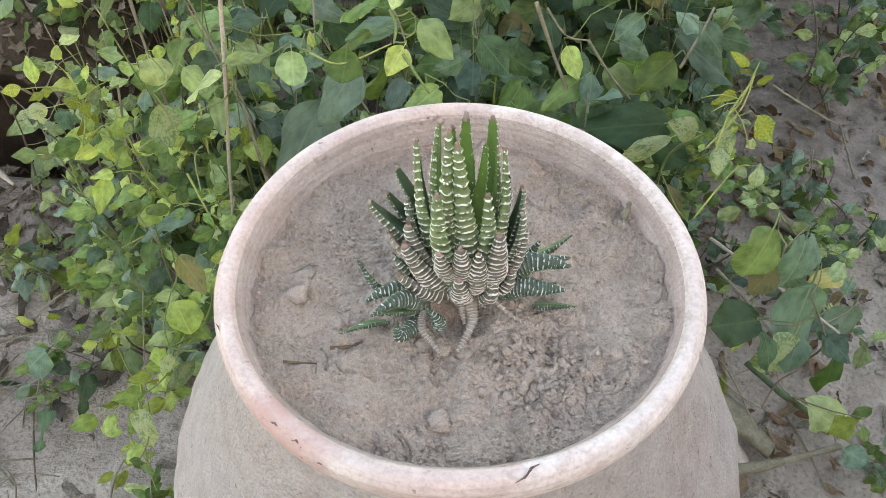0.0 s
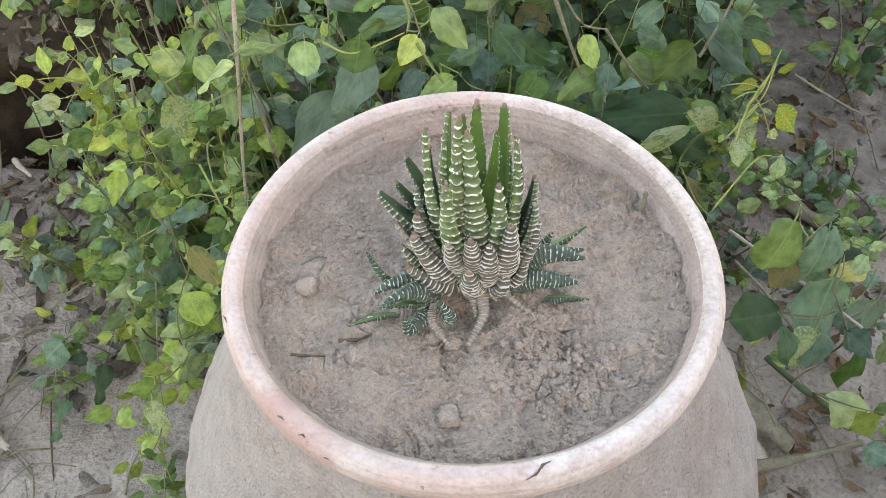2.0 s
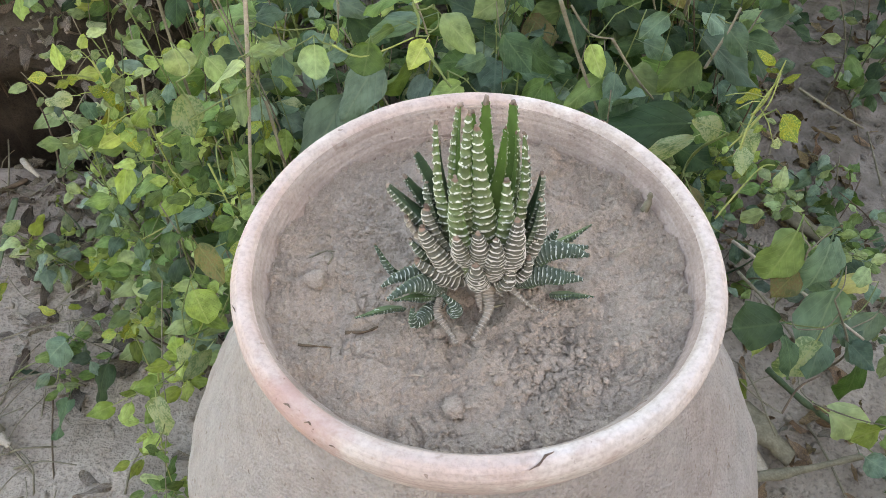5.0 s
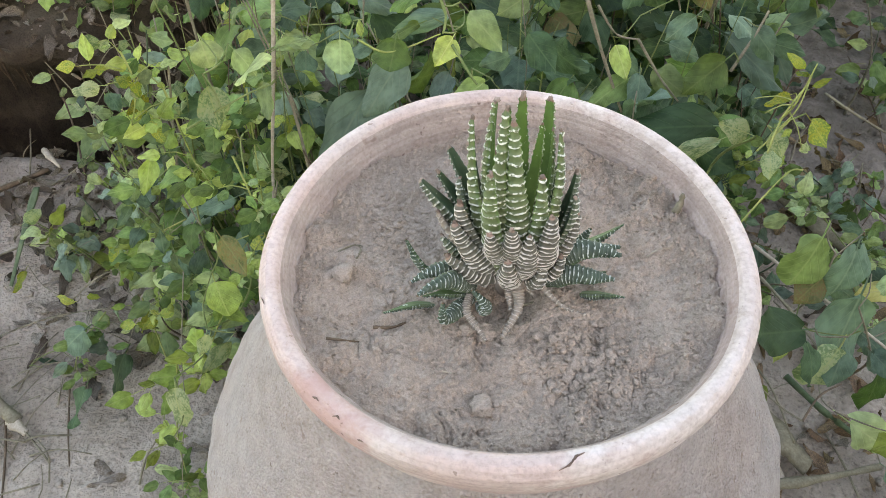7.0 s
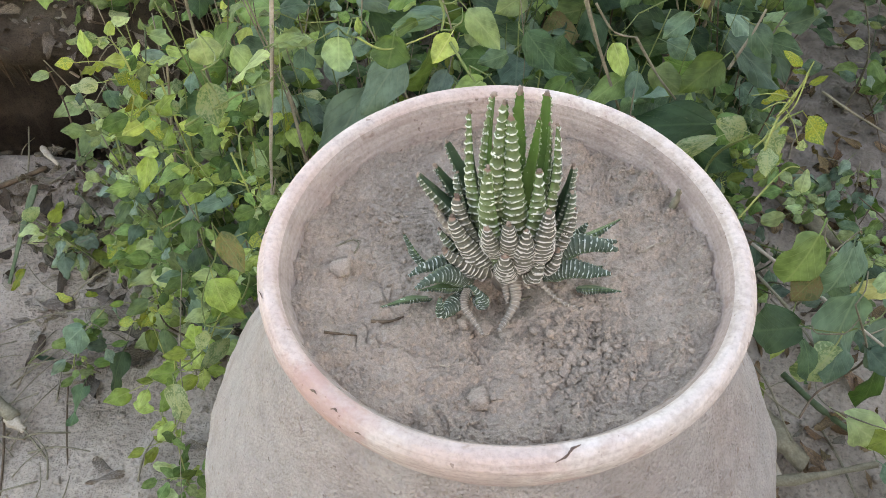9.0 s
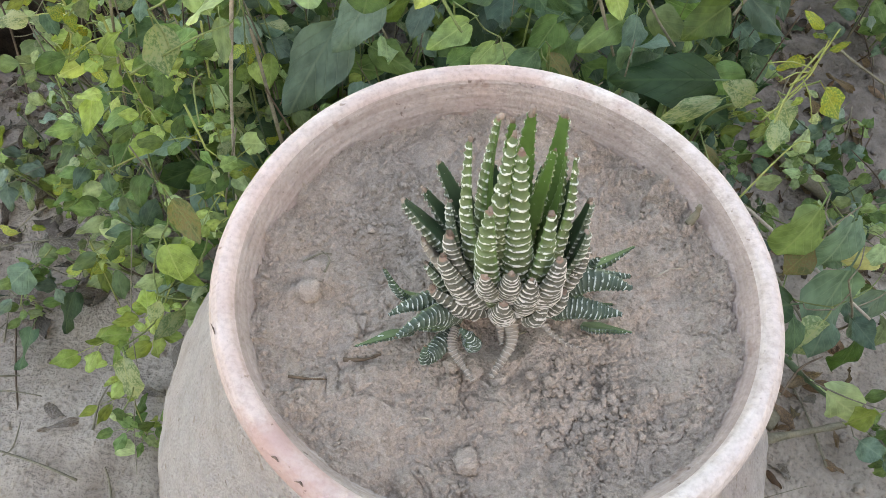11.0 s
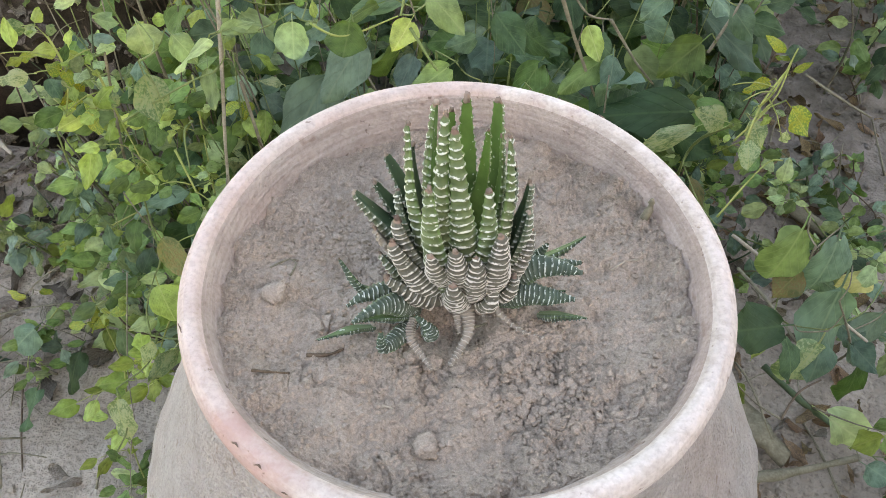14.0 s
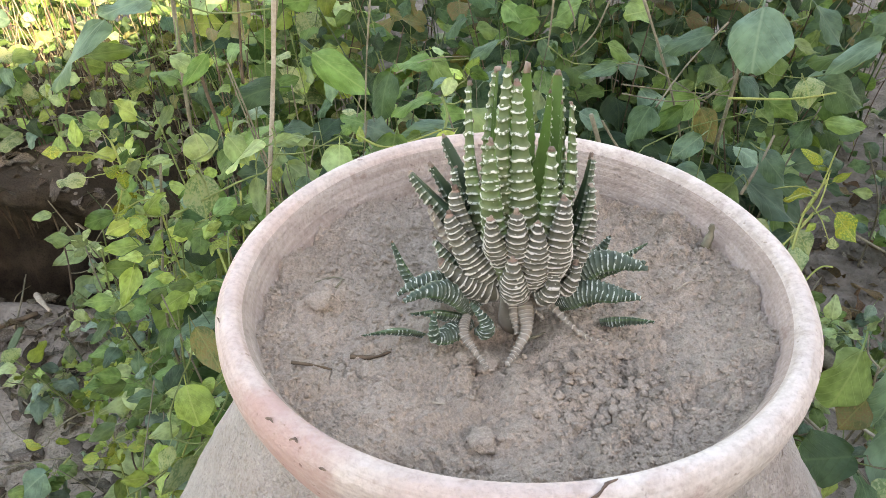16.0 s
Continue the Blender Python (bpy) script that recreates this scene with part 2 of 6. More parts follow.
def succulent_material(name, back, face, band, dust, tip=(0.22, 0.12, 0.075), broken=0.38, thin=0.28):
    """Fleshy leaf: raised pale bands over the back, plain inner face, dried tip. UV: x round the leaf, y counts the bands; the second map runs base to tip."""
    m, nt, b = material(name, 0.5, 0.4)
    u1 = nt.nodes.new("ShaderNodeUVMap")
    u1.uv_map = "bands"
    u2 = nt.nodes.new("ShaderNodeUVMap")
    u2.uv_map = "along"
    s1, s2 = nt.nodes.new("ShaderNodeSeparateXYZ"), nt.nodes.new("ShaderNodeSeparateXYZ")
    nt.links.new(u1.outputs[0], s1.inputs[0])
    nt.links.new(u2.outputs[0], s2.inputs[0])
    n = noise_tex(nt, 420, 3)
    n2 = noise_tex(nt, 110, 3)
    phase = calc(nt, "PINGPONG", calc(nt, "ADD", s1.outputs[1], calc(nt, "ADD", calc(nt, "MULTIPLY", calc(nt, "SUBTRACT", n, 0.5), 0.2), calc(nt, "MULTIPLY", calc(nt, "SUBTRACT", n2, 0.5), 0.2))), 0.5)
    line = ramp(nt, phase, [(thin, (0, 0, 0)), (thin + 0.06, (1, 1, 1))])
    backside = ramp(nt, s1.outputs[0], [(p, (g, g, g)) for p, g in ((0.0, 0.8), (0.02, 0.8), (0.045, 0.2), (0.085, 1), (0.415, 1), (0.455, 0.2), (0.48, 0.8), (0.515, 0.8), (0.54, 0), (0.96, 0), (0.985, 0.8))])
    gaps = ramp(nt, noise_tex(nt, 520, 2), [(broken - 0.02, (0.08, 0.08, 0.08)), (broken + 0.08, (1, 1, 1))])
    white = calc(nt, "MULTIPLY", calc(nt, "MULTIPLY", line, backside), gaps)
    col = mix(nt, backside, face, back)
    col = mix(nt, 1.0, col, ramp(nt, n2, [(0.3, (0.75, 0.75, 0.75)), (0.7, (1.2, 1.2, 1.2))]), "MULTIPLY")
    low = ramp(nt, s2.outputs[1], [(0.0, (dust, dust, dust)), (0.75, (0, 0, 0))])
    col = mix(nt, calc(nt, "MULTIPLY", low, n2), col, (0.3, 0.25, 0.2))
    dots = ramp(nt, noise_tex(nt, 520, 1), [(0.71, (0, 0, 0)), (0.75, (0.8, 0.8, 0.8))])
    col = mix(nt, dots, col, band)
    col = mix(nt, calc(nt, "MULTIPLY", white, 0.92), col, band)
    dried = ramp(nt, calc(nt, "ADD", s2.outputs[1], calc(nt, "MULTIPLY", calc(nt, "SUBTRACT", n2, 0.5), 0.06)), [(0.982, (0, 0, 0)), (0.992, (1, 1, 1))])
    col = mix(nt, dried, col, tip)
    nt.links.new(col, b.inputs["Base Color"])
    nt.links.new(calc(nt, "MULTIPLY_ADD", white, 0.25, 0.5), b.inputs["Roughness"])
    bump(nt, b, n, 0.25, 0.0005)
    return m


FRESH = succulent_material("succulent_fresh", (0.105, 0.15, 0.06), (0.095, 0.19, 0.045), (0.7, 0.73, 0.65), 0.35, (0.2, 0.115, 0.085), 0.44, 0.35)
OLD = succulent_material("succulent_old", (0.105, 0.102, 0.078), (0.05, 0.06, 0.035), (0.66, 0.63, 0.58), 0.25, (0.26, 0.16, 0.12), 0.36, 0.35)
YOUNG = succulent_material("succulent_young", (0.042, 0.075, 0.05), (0.06, 0.125, 0.04), (0.5, 0.56, 0.53), 0.25, (0.16, 0.1, 0.06), 0.49, 0.34)
DEAD = succulent_material("succulent_dead", (0.26, 0.222, 0.182), (0.26, 0.222, 0.182), (0.46, 0.42, 0.365), 0.6, (0.2, 0.15, 0.11), 0.36, 0.36)
# darker copy for side and back leaves: their shade is put into the colour
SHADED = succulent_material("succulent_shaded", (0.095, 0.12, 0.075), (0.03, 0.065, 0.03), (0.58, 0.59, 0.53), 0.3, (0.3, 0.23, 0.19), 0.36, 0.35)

# ---- mesh helpers ----


def smooth_mesh(name, verts, faces, m, uvs=None):
    me = bpy.data.meshes.new(name)
    me.from_pydata([tuple(v) for v in verts], [], faces)
    me.polygons.foreach_set("use_smooth", [True] * len(me.polygons))
    for key, per_vertex in (uvs or {}).items():
        layer = me.uv_layers.new(name=key)
        index = np.zeros(len(me.loops), dtype=np.int32)
        me.loops.foreach_get("vertex_index", index)
        layer.data.foreach_set("uv", np.asarray(per_vertex, dtype=np.float32)[index].ravel())
    if m:
        me.materials.append(m)
    me.update()
    return me


def part(name, me, parent=None, label="", m=None):
    ob = new(name, me)
    ob.parent = parent
    if m is not None:
        ob.matrix_basis = m
    return tagged(ob, label)


def thing(name, label, category, group="", kind="", at=(0, 0, 0)):
    ob = new(name)
    ob.empty_display_size = 0.02
    ob.location = at
    return tagged(ob, label, category, group, kind)


def fractal(x, y, z, octaves=4):
    return noise.fractal(Vector((x, y, z)), 1.0, 2.0, octaves)


def revolve(profile, seg, centre, rough=0.0, scale=20.0):
    verts, faces = [], []
    for r, z in profile:
        cx, cy = centre(z)
        for k in range(seg):
            a = 2 * math.pi * k / seg
            x, y = math.cos(a), math.sin(a)
            d = rough * fractal(x * r * scale, y * r * scale, z * scale) if rough else 0
            verts.append((cx + (r + d) * x, cy + (r + d) * y, z + 0.5 * d))
    for j in range(len(profile) - 1):
        for k in range(seg):
            a, b = j * seg + k, j * seg + (k + 1) % seg
            faces.append((a, b, b + seg, a + seg))
    return verts, faces


def bowed(points, n):
    """n places along a smooth line through the points."""
    p = [Vector(q) for q in points]
    out = []
    for i in range(n):
        f = i / (n - 1) * (len(p) - 1)
        k = min(int(f), len(p) - 2)
        t = f - k
        a, b, c, d = p[max(k - 1, 0)], p[k], p[k + 1], p[min(k + 2, len(p) - 1)]
        out.append(0.5 * ((2 * b) + (c - a) * t + (2 * a - 5 * b + 4 * c - d) * t * t + (3 * b - a - 3 * c + d) * t**3))
    return out


def tube_data(line, radius, seg=7, taper=0.6, wobble=0.12, seed=0):
    verts, faces = [], []
    rnd = random.Random(seed)
    n = len(line)
    for i, p in enumerate(line):
        t = (line[min(i + 1, n - 1)] - line[max(i - 1, 0)]).normalized()
        s = t.orthogonal().normalized()
        u = t.cross(s)
        r = radius * (1 - (1 - taper) * i / (n - 1)) * (1 + rnd.uniform(-wobble, wobble))
        for k in range(seg):
            a = 2 * math.pi * k / seg
            verts.append(p + r * (math.cos(a) * s + math.sin(a) * u))
    for i in range(n - 1):
        for k in range(seg):
            a, b = i * seg + k, i * seg + (k + 1) % seg
            faces.append((a, b, b + seg, a + seg))
    faces += [tuple(range(seg))[::-1], tuple(range((n - 1) * seg, n * seg))]
    return verts, faces
WALL_OFF, WALL_TOP, WALL_LONG = 1.9, 1.77, 12.0

# ---- ground and an added wall, out of view, that shades it ----


def ground_height(x, y):
    d = math.hypot(x, y)
    flat = min(1.0, max(0.0, (d - 0.16) / 0.12))
    h = 0.018 * fractal(x * 3.1, y * 3.1, 0.3, 4) + 0.008 * fractal(x * 17, y * 17, 2.0, 4)
    hollow = -0.28 * math.exp(-(((x + 1.05) / 0.36) ** 6 + ((y - 0.85) / 0.14) ** 8))
    return flat * (h - 0.004) + hollow - 0.004 * (1 - flat)


def spread(n, near, far):
    out = []
    for i in range(-n, n + 1):
        f = i / n
        out.append(near * f + (far - near) * math.copysign(abs(f) ** 7, f))
    return out


xs, ys = spread(150, 2.0, 60.0), [v + 0.6 for v in spread(150, 2.0, 60.0)]
gv = [(x, y, ground_height(x, y)) for y in ys for x in xs]
w_ = len(xs)
gf = [(j * w_ + i, j * w_ + i + 1, (j + 1) * w_ + i + 1, (j + 1) * w_ + i) for j in range(len(ys) - 1) for i in range(w_ - 1)]
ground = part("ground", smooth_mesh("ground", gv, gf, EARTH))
tagged(ground, "bare grey-brown earth strewn with dry litter", "ground", kind="structure")

# low bank of earth, added so that a dark hollow lies under its edge
bv, bf = [], []
BANK = [(1.9, -0.03), (1.6, 0.06), (1.3, 0.12), (1.1, 0.16), (0.93, 0.19), (0.82, 0.195), (0.75, 0.186), (0.722, 0.168), (0.735, 0.15), (0.78, 0.12), (0.85, 0.06), (0.89, -0.05), (0.9, -0.2), (0.9, -0.32)]
for i in range(91):
    x = -1.78 + 0.0135 * i
    ease = min(1.0, (90 - i) / 9) ** 0.5 if i < 90 else 0.0
    for y, z in BANK:
        d = 0.03 * fractal(x * 5, y * 5, z * 5, 4) + 0.012 * fractal(x * 22, y * 22, z * 22 + 4, 3)
        bv.append((x, y + d * 1.2 + 0.05 * (1 - ease), (z + 0.8 * d) * ease - 0.03 * (1 - ease)))
n_ = len(BANK)
bf = [(i * n_ + k, (i + 1) * n_ + k, (i + 1) * n_ + k + 1, i * n_ + k + 1) for i in range(90) for k in range(n_ - 1)]
tagged(part("earth_bank", smooth_mesh("earth_bank", bv, bf, SHADED_EARTH)), "low crumbling earth bank with a hollow beneath", "bank", kind="structure")

wm, wnt, wb = material("plaster", 0.9, 0.2)
wnt.links.new(ramp(wnt, noise_tex(wnt, 2.5, 6), [(0.3, (0.27, 0.23, 0.19)), (0.7, (0.4, 0.35, 0.3))]), wb.inputs["Base Color"])
bm = bmesh.new()
bmesh.ops.create_cube(bm, size=1.0)
bmesh.ops.bevel(bm, geom=bm.edges[:], offset=0.01, segments=2, affect="EDGES")
me = bpy.data.meshes.new("shade_wall")
bm.to_mesh(me)
bm.free()
me.materials.append(wm)
wall = part("shade_wall", me)
wall.matrix_basis = pose(0.6 * WALL_OFF, -0.8 * WALL_OFF, WALL_TOP / 2 - 0.1, 0, 0, 36.87) @ Matrix.Diagonal((WALL_LONG, 0.2, WALL_TOP + 0.2, 1))
tagged(wall, "plain brown wall out of view, added to keep the sun off the jar", "wall", kind="structure")

# ---- clay pot ----
RIM = 0.65


SLOPE = 0.055


def axis(z):
    f = max(0.0, (RIM - z)) / 0.285
    f = min(f, 1.15)
    return (-0.0025 * f, 0.0235 * f)


def lip_wave(z):
    f = max(0.0, z - 0.62)
    return (axis(z)[0] + 0.0 * f, axis(z)[1])


def tilt_mouth(places):
    """The hand-made mouth is uneven: its front stands a little higher and turns in."""
    out = []
    for x, y, z in places:
        front = max(0.0, -y / max(1e-6, math.hypot(x, y))) ** 2 * min(1.0, max(0.0, (z - 0.58) / 0.05))
        out.append((x * (1 - 0.045 * front), y * (1 - 0.045 * front), z + 0.0065 * front))
    return out


pot = thing("clay_pot", "large dusty pinkish clay jar with thick rounded rim, filled with soil", "pot")
body_profile = [(0.02, 0.0), (0.1, 0.0), (0.122, 0.006), (0.15, 0.04), (0.185, 0.1), (0.213, 0.18), (0.2285, 0.26), (0.2315, 0.32), (0.2235, 0.38), (0.206, 0.44), (0.1755, 0.49), (0.153, 0.53), (0.1385, 0.56), (0.126, 0.588), (0.117, 0.606), (0.1135, 0.616), (0.113, 0.626), (0.11, 0.63), (0.105, 0.62), (0.104, 0.58), (0.13, 0.52), (0.17, 0.47)]
fine = []
for (r0, z0), (r1, z1) in zip(body_profile, body_profile[1:]):
    for k in range(9):
        fine.append((r0 + (r1 - r0) * k / 9, z0 + (z1 - z0) * k / 9))
fine = [tuple(sum(fine[min(max(i + d, 0), len(fine) - 1)][c] for d in (-5, -3, -1, 0, 1, 3, 5)) / 7 for c in (0, 1)) if 14 < i < 140 else p for i, p in enumerate(fine)]
v, f = revolve(fine, 420, axis, 0.0021, 30)
v = tilt_mouth(v)
part("body", smooth_mesh("body", v, f, CLAY_BODY), pot)
lip_profile = [(0.1115, 0.607), (0.1143, 0.612), (0.118, 0.6182), (0.121, 0.6265), (0.1235, 0.6355), (0.1243, 0.6435), (0.1238, 0.6492), (0.1217, 0.6532), (0.1192, 0.6552), (0.1166, 0.6554), (0.1142, 0.6542), (0.1127, 0.652), (0.112, 0.6488), (0.1112, 0.644)]
v, f = revolve([tuple(a + (b - a) * k / 3 for a, b in zip(p, q)) for p, q in zip(lip_profile, lip_profile[1:]) for k in range(3)] + [lip_profile[-1]], 220, lip_wave, 0.0009, 9)
v = tilt_mouth(v)
part("rim", smooth_mesh("rim", v, f, CLAY_RIM), pot, "thick rounded rim worn pale")
in_profile = [(0.1132, 0.6525), (0.1118, 0.6503), (0.1102, 0.6465), (0.1085, 0.642), (0.1066, 0.637), (0.105, 0.6315), (0.103, 0.62)]
v, f = revolve([tuple(a + (b - a) * k / 3 for a, b in zip(p, q)) for p, q in zip(in_profile, in_profile[1:]) for k in range(3)], 220, lip_wave, 0.0009, 9)
v = tilt_mouth(v)
part("inner_wall", smooth_mesh("inner_wall", v, f, CLAY_INSIDE), pot, "smoother pink inside of the mouth")

# ---- soil in the pot ----


def soil_height(x, y):
    r = math.hypot(x, y)
    h = RIM - 0.0125 - SLOPE * y + 0.0008 * (r / 0.1) ** 4 + 0.0055 * max(0.0, (r - 0.088) / 0.02) * max(0.0, -y / max(r, 1e-6))
    here = Vector((x, y, 0.0))
    # broad trampled swells, then a crust broken into plates
    h += 0.0062 * fractal(x * 28, y * 28, 5.0, 3) + 0.0027 * noise.fractal(Vector((x * 85, y * 85, 1.0)), 0.75, 2.0, 4)
    bent = here * 70 + Vector((noise.noise(here * 60), noise.noise(here * 60 + Vector((7, 0, 0))), 0)) * 1.1
    near_, next_ = noise.voronoi(bent)[0][:2]
    cracked = min(1.0, max(0.0, 2.2 * fractal(x * 22, y * 22, 13.0, 2) + 0.25))
    h -= 0.0015 * cracked * max(0.0, 1 - (next_ - near_) / 0.11)
    h += 0.0016 * cracked * noise.cell(bent)
    # loose crumbled patches
    loose = min(1.0, max(0.12, 0.35 + 2.0 * fractal(x * 24, y * 24, 8.0, 3) + max(0.0, (r - 0.085) / 0.03)))
    h += 0.0024 * loose * abs(noise.fractal(Vector((x * 190, y * 190, 4.0)), 0.6, 2.0, 3)) + 0.0008 * loose * abs(noise.fractal(Vector((x * 430, y * 430, 3.0)), 0.4, 2.2, 3)) - 0.0008
    h -= 0.0045 * math.exp(-(((x - 0.062) / 0.02) ** 2 + ((y - 0.006) / 0.016) ** 2))
    h -= 0.013 * math.exp(-(((x + 0.002) / 0.015) ** 4 + ((y + 0.017) / 0.015) ** 4))
    h += 0.004 * math.exp(-(((x + 0.026) / 0.014) ** 2 + ((y + 0.042) / 0.012) ** 2))
    h -= 0.003 * math.exp(-(((x + 0.072) / 0.013) ** 2 + ((y + 0.034) / 0.012) ** 2))
    lumps = max(0.0, fractal(x * 170, y * 170, 9.0, 2) - 0.1)
    h += 0.006 * lumps * math.exp(-(((x - 0.037) / 0.024) ** 2 + ((y + 0.052) / 0.022) ** 2))
    h += 0.004 * lumps * math.exp(-(((x - 0.08) / 0.03) ** 2 + ((y - 0.04) / 0.03) ** 2))
    h += 0.004 * lumps * math.exp(-(((x + 0.05) / 0.03) ** 2 + ((y - 0.055) / 0.022) ** 2))
    return h


sv, sf, seg, rings = [(0, 0, soil_height(0, 0))], [], 1080, 340
for j in range(1, rings + 1):
    r = 0.1105 * j / rings
    for k in range(seg):
        a = 2 * math.pi * k / seg
        x, y = r * math.cos(a) + 0.002, r * math.sin(a)
        sv.append((x, y, soil_height(x, y)))
sf += [(0, 1 + k, 1 + (k + 1) % seg) for k in range(seg)]
for j in range(rings - 1):
    for k in range(seg):
        a, b = 1 + j * seg + k, 1 + j * seg + (k + 1) % seg
        sf.append((a, a + seg, b + seg, b))
soil = part("potting_soil", smooth_mesh("potting_soil", sv, sf, SOIL))
tagged(soil, "dry crumbly grey-brown soil filling the clay pot", "soil")


def clod_mesh(name, m, seed, sub=2):
    bm = bmesh.new()
    bmesh.ops.create_icosphere(bm, subdivisions=sub, radius=1.0)
    for vert in bm.verts:
        vert.co *= 1 + 0.34 * noise.fractal(vert.co * 1.4 + Vector((seed * 7.1, 0, 0)), 0.8, 2.0, 4) + 0.16 * noise.fractal(vert.co * 4.5 + Vector((0, seed * 3.3, 0)), 0.6, 2.0, 3)
        vert.co.z *= 0.62
    for face in bm.faces:
        face.smooth = True
    me = bpy.data.meshes.new(name)
    bm.to_mesh(me)
    bm.free()
    me.materials.append(m)
    return me


def crumbs(name, meshes, spots, m, label, category):
    """Many small lumps joined into one mesh."""
    vs, fs = [], []
    for k, (x, y, z, s, turn) in enumerate(spots):
        src = meshes[k % len(meshes)]
        base, rot = len(vs), Matrix.Rotation(turn, 3, Vector((0.3, 0.2, 1)).normalized())
        vs += [rot @ q.co * s + Vector((x, y, z)) for q in src.vertices]
        fs += [tuple(base + i for i in p.vertices) for p in src.polygons]
    return tagged(part(name, smooth_mesh(name, vs, fs, m)), label, category, kind="stuff")


rnd = random.Random(5)
clods = [clod_mesh("lump", SOIL, s, 3) for s in range(5)]
tiny = [clod_mesh("crumb", SOIL, s + 20, 1) for s in range(4)]
spots = []
while len(spots) < 8500:
    r, a = 0.108 * math.sqrt(rnd.random()), rnd.uniform(0, 2 * math.pi)
    x, y = r * math.cos(a), r * math.sin(a)
    near = math.exp(-(((x - 0.037) / 0.024) ** 2 + ((y + 0.052) / 0.022) ** 2)) + 0.3 * math.exp(-(((x - 0.085) / 0.03) ** 2 + ((y - 0.045) / 0.03) ** 2)) + 0.5 * math.exp(-(((x + 0.06) / 0.03) ** 2 + ((y - 0.03) / 0.03) ** 2))
    if rnd.random() > 0.25 + near + (0.35 if r > 0.092 else 0):
        continue
    s = rnd.uniform(0.0003, 0.0009) * (1 + (1.4 * near if rnd.random() < 0.4 else 0)) * (1.9 if rnd.random() < 0.05 else 1.0)
    spots.append((x, y, soil_height(x, y) + s * 0.3, s, rnd.uniform(0, 6)))
crumbs("soil_crumbs", tiny, spots, SOIL, "loose small crumbs of dry soil in the pot", "soil crumbs")
heap = []
for _ in range(90):
    x, y = rnd.gauss(0.034, 0.014), rnd.gauss(-0.053, 0.012)
    s = 0.0009 + 0.0019 * rnd.random() ** 2
    heap.append((x, y, soil_height(x, y) + s * 0.3, s, rnd.uniform(0, 6)))
for _ in range(70):
    r, a = 0.1 * math.sqrt(rnd.random()), rnd.uniform(0, 2 * math.pi)
    x, y = r * math.cos(a), r * math.sin(a)
    s = 0.0008 + 0.0014 * rnd.random() ** 2
    heap.append((x, y, soil_height(x, y) + s * 0.25, s, rnd.uniform(0, 6)))
crumbs("soil_lumps", [clod_mesh("lump", SOIL, s_ + 40, 2) for s_ in range(6)], heap, SOIL, "loose rounded lumps of dry soil in the pot", "soil lumps")
for x, y, s in [(0.0375, -0.0545, 0.0032), (0.041, -0.061, 0.0038), (0.034, -0.061, 0.0026), (0.046, -0.053, 0.0028), (0.030, -0.0525, 0.0026), (0.040, -0.047, 0.0024), (-0.0045, -0.0785, 0.0052), (-0.0775, -0.0085, 0.0052), (-0.0511, -0.0052, 0.0022), (0.0265, -0.022, 0.0045), (-0.004, -0.041, 0.004), (0.007, -0.0435, 0.0035), (-0.013, -0.039, 0.0035), (0.052, -0.03, 0.0022), (0.024, -0.036, 0.002), (-0.078, 0.02, 0.002), (0.0, -0.026, 0.003)]:
    x -= 0.005
    src = clods[rnd.randrange(5)]
    turn = Matrix.Rotation(rnd.uniform(0, 6), 3, "Z")
    z = soil_height(x, y) + s * 0.15
    lump = smooth_mesh("soil_clod", [turn @ q.co * s + Vector((x, y, z)) for q in src.vertices], [tuple(p.vertices) for p in src.polygons], SOIL)
    tagged(part("soil_clod", lump), "rounded dry soil clod lying on the potting soil", "soil clod", "clods in the pot")

# ---- succulent ----
UP = Vector((0, 0, 1))


def evened(line, n):
    """n places at even distances along a line."""
    run = [0.0]
    for a, b in zip(line, line[1:]):
        run.append(run[-1] + (b - a).length)
    out, k = [], 0
    for i in range(n):
        d = run[-1] * i / (n - 1)
        while k < len(line) - 2 and run[k + 1] < d:
            k += 1
        out.append(line[k].lerp(line[k + 1], (d - run[k]) / max(1e-9, run[k + 1] - run[k])))
    return out


